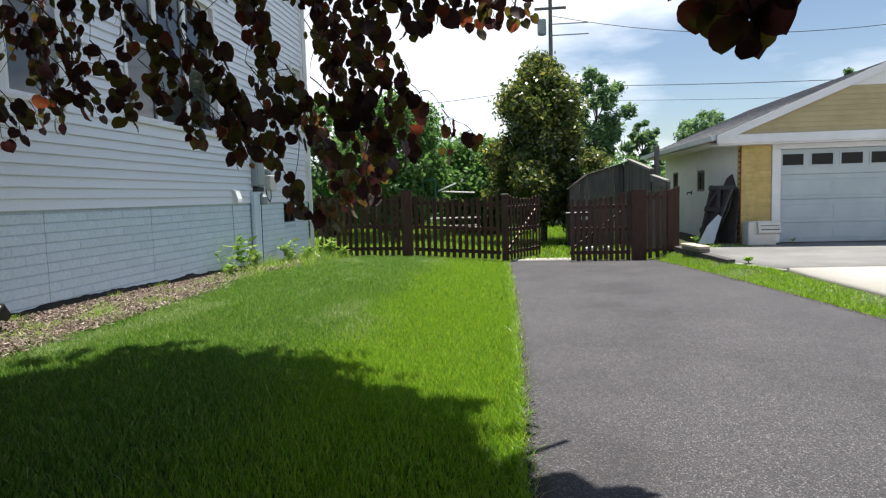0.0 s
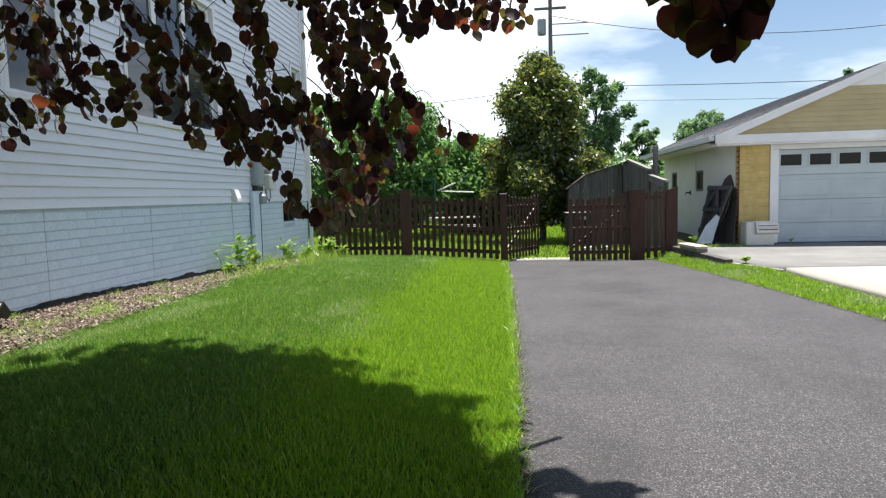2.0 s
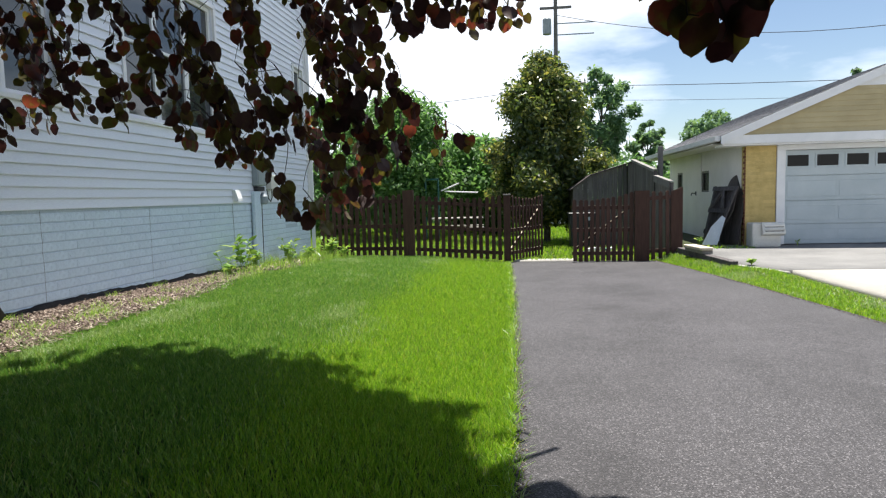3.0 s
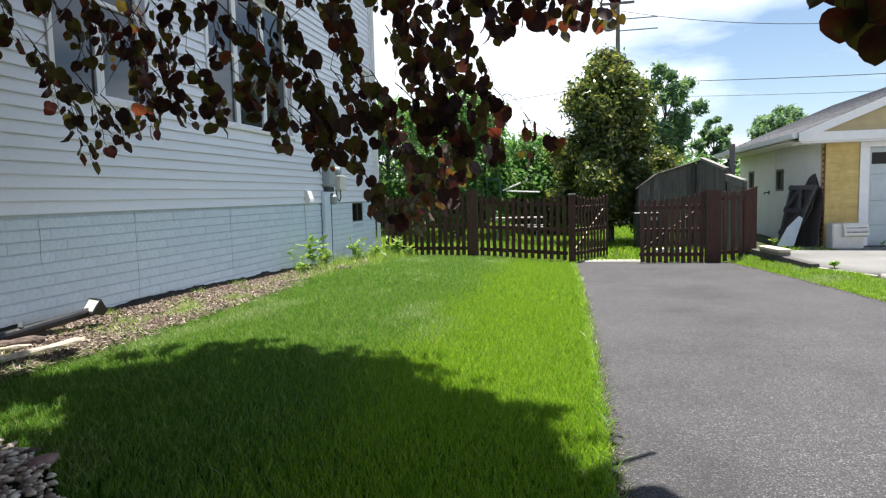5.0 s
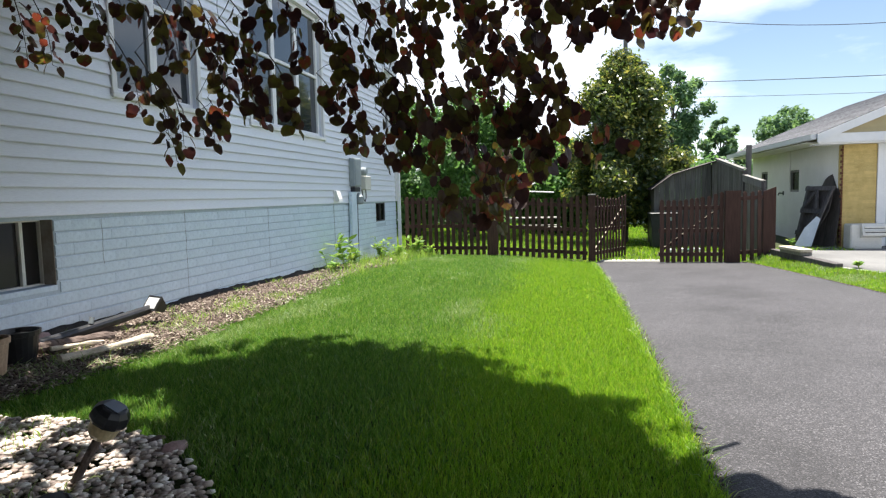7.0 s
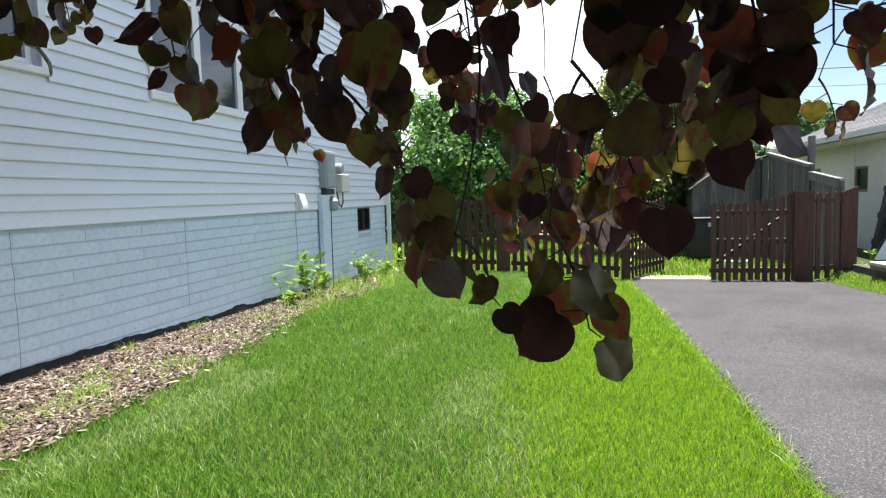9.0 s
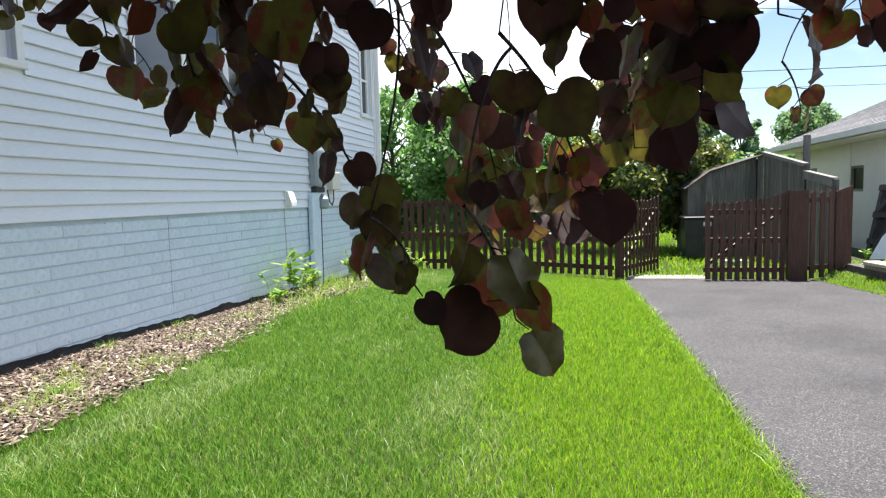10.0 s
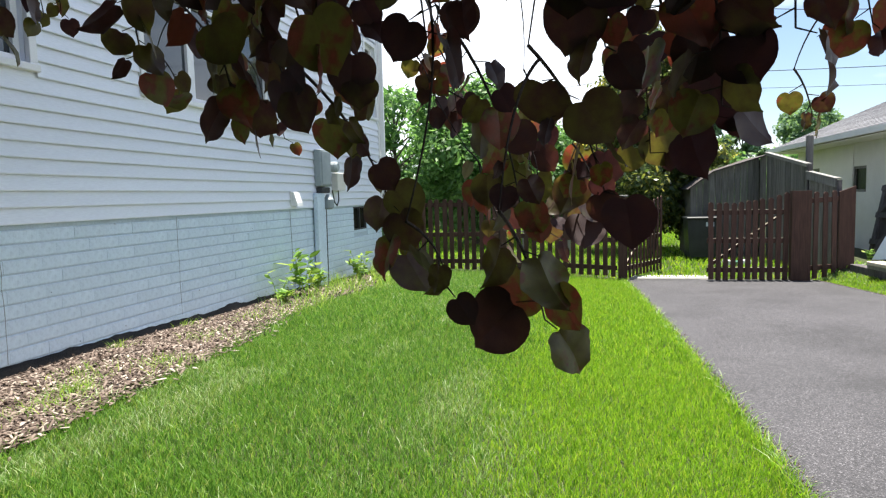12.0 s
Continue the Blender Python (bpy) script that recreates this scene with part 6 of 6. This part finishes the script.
def stone(x, y, s, seed, label, mat=M_PINK):
    bm = bmesh.new()
    bmesh.ops.create_icosphere(bm, subdivisions=2, radius=1.0)
    q = random.Random(seed)
    for v in bm.verts:
        n = noise.noise(v.co * 1.3 + Vector((seed, 0, 0)))
        v.co = Vector((v.co.x * s, v.co.y * s * 0.65, v.co.z * s * 0.35)) * (1 + 0.35 * n)
    ob = solid("stone", bm, mat, label, "stone")
    ob.location = (x, y, gz(x, y) + s * 0.2)
    ob.rotation_euler = (0, 0, q.uniform(0, 6))


stone(-1.72, 2.62, 0.075, 4, "reddish flat stone at the edge of the pebbles")
stone(-1.86, 2.70, 0.05, 6, "small grey-brown stone at the edge of the pebbles", M_LOG)


def solar_light(x, y, lean, turn, label):
    t = thing("solar_light", (x, y, gz(x, y) - (0.05 if y > 2 else 0.11)), label, "garden light", "solar garden lights")
    t.rotation_euler = (0, radians(lean), radians(turn))
    part("stake", tube([(0, 0, 0), (0, 0, 0.30)], 0.017, 10), M_LOG, t, "brown tube stake")
    part("shade", lathe([(0.026, 0.30), (0.040, 0.305), (0.053, 0.325), (0.056, 0.36), (0.052, 0.372)], 20), M_AMBER, t, "cream translucent bowl")
    head = part("head", lathe([(0.052, 0.3725), (0.068, 0.374), (0.073, 0.385), (0.072, 0.40), (0.066, 0.420), (0.052, 0.436), (0.044, 0.440)], 10), M_BLACKPLASTIC, t, "black faceted cap")
    part("solar_cell", box(-0.032, 0.032, -0.032, 0.032, 0.4405, 0.443), M_SOLARCELL, head)


solar_light(-1.93, 2.24, 32, 8, "tilted black and cream solar garden light among the pebbles")
solar_light(-1.42, 1.66, 10, -30, "second black solar garden light near the tree")


def black_pipe():
    """The black drain hose with its pale end, lying along the wall."""
    t = thing("drain_hose", (WX + 0.3, 4.2, gz(WX + 0.3, 4.4) + 0.03), "black corrugated drain hose lying at the foot of the wall", "hose")
    pts = [(0.0, -0.9, 0.02), (0.02, -0.3, 0.03), (0.04, 0.3, 0.05), (0.08, 0.8, 0.08), (0.10, 1.12, 0.10)]
    part("hose", tube(pts, 0.042, 12), M_BLACKPLASTIC, t)
    face = Matrix.Translation((0.13, 1.14, 0.15)) @ Vector((-0.30, -0.75, 0.58)).to_track_quat("Z", "Y").to_matrix().to_4x4()
    frustum = bmesh.new()
    for z0, z1, a, b in ((-0.12, 0.0, 0.045, 0.10), (0.0, 0.012, 0.10, 0.108)):
        lo = [frustum.verts.new((sx * a, sy * a * 0.7, z0)) for sx, sy in ((-1, -1), (1, -1), (1, 1), (-1, 1))]
        hi = [frustum.verts.new((sx * b, sy * b * 0.7, z1)) for sx, sy in ((-1, -1), (1, -1), (1, 1), (-1, 1))]
        frustum.faces.new(lo[::-1]), frustum.faces.new(hi)
        for k in range(4):
            frustum.faces.new((lo[k], lo[(k + 1) % 4], hi[(k + 1) % 4], hi[k]))
    part("end_box", moved(frustum, face), M_BLACKPLASTIC, t)
    part("lens", moved(box(-0.085, 0.085, -0.055, 0.055, 0.0125, 0.017, 0.002), face), M_LENS, t, "pale frosted square end")
    part("clip", tube([(0.06, 0.45, 0.10), (0.06, 0.47, 0.15)], 0.02, 8), M_GREYMETAL, t)


black_pipe()


def log(points, r0, mat, name, label):
    p0 = Vector(points[0])
    t = thing(name, p0, label, "log")
    rl = random.Random(int(1000 * r0) + len(points))
    fine, radii = [], []
    for a, b in zip(points, points[1:]):
        for k in range(4):
            fine.append(Vector(a).lerp(Vector(b), k / 4) - p0 + Vector((rl.gauss(0, 0.16), 0, rl.uniform(0, 0.12))) * r0)
            radii.append(r0 * rl.uniform(0.80, 1.10))
    fine.append(Vector(points[-1]) - p0)
    radii.append(r0 * 0.62)
    bm = tube(fine, radii, 12)
    for v in bm.verts:
        v.co += Vector((rl.uniform(-1, 1), rl.uniform(-1.5, 1.5), rl.uniform(-0.6, 1))) * r0 * 0.10
    part("stem", bm, mat, t)


def lying(x, y, r):
    return (x, y, gz(x, y) + r + 0.012)


log([lying(-3.86, 4.04, .05), lying(-3.83, 4.12, .055), lying(-3.80, 4.2, .045), lying(-3.80, 4.42, .035), lying(-3.74, 4.66, .028)], 0.045, M_LOG, "branch", "dark cut branch lying on the mulch")
log([lying(-3.49, 3.86, .03), lying(-3.46, 4.0, .03), lying(-3.42, 4.35, .03), lying(-3.42, 4.72, .026)], 0.031, M_STICK, "stick", "bleached pale stick lying at the lawn edge")
log([lying(-4.12, 3.6, .06), lying(-4.1, 4.0, .065), lying(-4.08, 4.35, .06)], 0.065, M_PINK, "clay_pipe", "pinkish broken clay pipe beside the wall")
log([lying(-4.10, 3.9, .03), lying(-4.02, 4.3, .03), lying(-3.98, 4.8, .024), lying(-3.90, 5.1, .018)], 0.026, M_LOG, "branch", "thin dark branch lying beside the hose")
log([lying(-3.74, 4.03, .06), lying(-3.70, 4.2, .05), lying(-3.70, 4.5, .02)], 0.018, M_STICK, "stick", "thin pale split stick across the branches")
log([lying(-3.66, 3.9, .015), lying(-3.58, 4.25, .015), lying(-3.60, 4.55, .012)], 0.012, M_LOG, "twig", "thin dark twig beside the pale stick")
log([lying(-4.0, 4.6, .012), lying(-3.8, 4.95, .012), lying(-3.72, 5.1, .012)], 0.010, M_LOG, "twig", "thin dark twig on the mulch")


def pot(x, y, r0, h, mat, name, label):
    t = thing(name, (x, y, gz(x, y) + 0.005), label, "plant pot", "old plant pots")
    part("body", lathe([(r0 * 0.7, 0), (r0 * 0.95, h * 0.85), (r0 * 0.88, h * 0.85), (r0 * 0.62, 0.02)], 20), mat, t)
    part("rim", lathe([(r0 * 0.9, h * 0.851), (r0 * 1.04, h * 0.86), (r0 * 1.06, h), (r0 * 0.96, h), (r0 * 0.9, h * 0.86)], 20), mat, t)


pot(-3.70, 3.52, 0.115, 0.26, M_TERRA, "terracotta_pot", "empty pale terracotta pot beside the bed")
pot(-3.82, 3.85, 0.135, 0.24, M_BLACKPLASTIC, "plastic_pot", "black plastic nursery pot beside the bed")


def weed(x, y, h, n, seed, label, size=0.07, name="weed"):
    t = thing(name, (x, y, gz(x, y)), label, "weed", "weeds along the wall")
    q = random.Random(seed)
    stems, lv, lf = bmesh.new(), [], []
    for s in range(n):
        a = q.uniform(0, 6.28)
        top = Vector((math.cos(a) * h * 0.28, math.sin(a) * h * 0.28, h * q.uniform(0.6, 1.0)))
        mid = top * 0.5 + Vector((0, 0, 0.05))
        tube([(0, 0, -0.02), mid, top], [0.005, 0.004, 0.002], 5, stems, caps=False)
        for i in range(9):
            u = 0.25 + 0.75 * i / 8
            p = (mid * (2 * u) if u < 0.5 else mid.lerp(top, 2 * u - 1))
            b = q.uniform(0, 6.28)
            way = Vector((math.cos(b), math.sin(b), q.uniform(-0.25, 0.6))).normalized()
            m3, at = leaf_matrix(p, way, size * q.uniform(0.6, 1.2), q.uniform(-0.5, 0.5))
            lf.append(LEAF_F + len(lv) * len(LEAF_V))
            lv.append((LEAF_V * np.array([0.42, 1.35, 1.0])) @ np.array(m3).T + np.array(at))
    part("stems", stems, M_WEED, t)
    ob = new("leaves", mesh_np("leaves", np.concatenate(lv), np.concatenate(lf), M_WEED))
    ob.parent = t


weed(-3.98, 10.55, 0.66, 6, 51, "tall bright green leafy weed by the wall", 0.095)
weed(-4.08, 10.05, 0.50, 3, 52, "thin pale weed by the wall", 0.05)
weed(-3.90, 9.85, 0.18, 5, 53, "low yellow-green weed in the mulch", 0.06)
weed(-4.0, 11.0, 0.35, 6, 57, "low green weed by the conduit", 0.06)
weed(-3.95, 12.6, 0.55, 10, 54, "green weed clump near the corner", 0.07)
weed(-3.85, 13.4, 0.34, 8, 55, "green weed clump near the house corner", 0.07)
weed(-3.75, 14.4, 0.50, 11, 56, "green weed clump by the downspout", 0.07)
weed(-3.5, 14.9, 0.28, 7, 58, "low green weed at the fence foot", 0.06)
weed(4.66, 12.0, 0.12, 5, 71, "yellow-green weed beside the kerb", 0.05)
weed(5.0, 16.55, 0.22, 4, 72, "pale weed at the foot of the old gate", 0.05)
weed(7.15, 16.2, 0.14, 4, 73, "small weed at the foot of the garage door", 0.03)
tall = scatter(1300, -4.27, -3.55, 9.7, 15.1, lambda x, y: (gr.rand(len(x)) < smooth(9.7, 12.5, y)) & (np.sin(5 * x + 3 * y) + np.sin(2.3 * y) > -0.4))
blades("grass", tall, 0.27, 0.007, M_WEED, 63, 0.7, "tall rank grass by the conduit and the house corner")
tuft = scatter(1500, -4.25, -3.3, 9.6, 15.0, lambda x, y: gr.rand(len(x)) < 0.9 * smooth(-4.35, -3.5, x))
blades("grass", tuft, 0.20, 0.007, M_WEED, 61, 0.8, "tall unmown grass tufts at the end of the bed")
straw = np.concatenate([np.c_[x + s * gr.randn(n), y + s * gr.randn(n)] for x, y, n, s in ((-3.5, 3.7, 420, 0.16), (-3.2, 3.95, 200, 0.14), (-3.4, 4.4, 160, 0.12), (-3.35, 5.1, 140, 0.12), (-3.4, 6.2, 160, 0.15), (-3.5, 8.2, 160, 0.2), (-3.8, 10.2, 300, 0.25), (-3.75, 11.2, 420, 0.22), (-3.8, 12.0, 300, 0.2))])
blades("straw", straw, 0.07, 0.006, M_GRASS_DRY_GLINT, 64, 1.8, "dry pale straw lying on the mulch")
spots = []
for x, y, n, s in ((-3.75, 6.6, 120, 0.12), (-3.45, 6.0, 130, 0.12), (-4.15, 7.4, 60, 0.06), (-3.7, 7.9, 110, 0.14), (-3.5, 5.2, 120, 0.12), (-3.55, 4.0, 90, 0.1), (-3.8, 8.9, 120, 0.15), (-1.9, 1.95, 60, 0.12), (-2.6, 2.55, 120, 0.16), (-3.65, 5.6, 160, 0.1), (-3.4, 7.0, 200, 0.12), (-3.55, 6.3, 160, 0.07), (-3.6, 9.4, 240, 0.2), (-4.2, 5.9, 70, 0.05), (-4.22, 8.4, 70, 0.06), (-3.9, 5.0, 60, 0.1)):
    spots.append(np.c_[x + s * gr.randn(n), y + s * gr.randn(n)])
blades("grass", np.concatenate(spots), 0.10, 0.005, M_WEED, 62, 0.9, "stray grass tufts growing through the mulch")

# ---- single bricks of the painted foundation ----
BL, BH, BG = 0.324, 0.105, 0.0110
shapes = {}


def brick_block(y, length, x, z, bm=None):
    """A brick with eased upper and lower edges."""
    h = BH - BG
    return prism([(x, z), (x + 0.028, z), (x + 0.034, z + 0.005), (x + 0.034, z + h - 0.008), (x + 0.024, z + h), (x, z + h)], 1, y, y + length, bm)


def brick_mesh(length):
    key = round(length, 3)
    if key not in shapes:
        bm = brick_block(0, key, 0, 0)
        shapes[key] = mesh_of("brick", bm, M_BRICK)
    return shapes[key]


spare = []
rb = random.Random(12)
rows = int((SID0 - 0.47) / BH)
made = 0
for c in range(rows + 1):
    z = SID0 - 0.030 - (c + 1) * BH
    y = 2.0 - (BL / 2 if c % 2 else 0) + rb.uniform(-0.02, 0.02)
    while y < WY1 - 0.02:
        a, b = y, min(y + BL, WY1 - 0.005)
        y += BL
        pieces = [(a, b)]
        for o in BASEMENT:
            if o[2] - 0.055 < z + BH - BG and z < o[3] + 0.0:
                lo, hi = o[0] - 0.002, o[1] + 0.002
                new_pieces = []
                for p0, p1 in pieces:
                    if p1 <= lo or p0 >= hi:
                        new_pieces.append((p0, p1))
                    else:
                        if p0 < lo:
                            new_pieces.append((p0, lo))
                        if p1 > hi:
                            new_pieces.append((hi, p1))
                pieces = new_pieces
        for p0, p1 in pieces:
            ln = p1 - p0 - 0.002
            if ln < 0.03:
                continue
            ground_here = gz(WX + 0.1, p0)
            if z + BH < ground_here - 0.02:
                continue
            dx = rb.uniform(-0.0022, 0.0012)
            if 4.0 < p0 < 10.2 and made < 300:
                ob = new("brick", brick_mesh(ln if abs(ln - (BL - 0.002)) > 0.004 else BL - 0.002))
                ob.parent = foundation
                ob.location = (WX - 0.032 + dx, p0, z)
                made += 1
            else:
                spare.append((p0, ln, WX - 0.032 + dx, z))
h = BH - BG
section = np.array([(0, 0), (0.028, 0), (0.034, 0.005), (0.034, h - 0.008), (0.024, h), (0, h)])
bv, bf = [], []
for y, ln, x, z in spare:
    k = len(bv) * 12
    bv.append(np.array([(x + u, yy, z + v) for yy in (y, y + ln) for u, v in section]))
    bf.append(np.array([(k + i, k + 6 + i, k + 6 + (i + 1) % 6, k + (i + 1) % 6) for i in range(6)] + [(k, k + 1, k + 2, k + 3), (k, k + 3, k + 4, k + 5), (k + 6, k + 9, k + 8, k + 7), (k + 6, k + 11, k + 10, k + 9)]))
bricks = new("bricks", mesh_np("bricks", np.concatenate(bv), np.concatenate(bf), M_BRICK))
bricks.data.polygons.foreach_set("use_smooth", np.zeros(len(bricks.data.polygons), bool))
bricks.parent = foundation
tagged(bricks, kind="stuff")
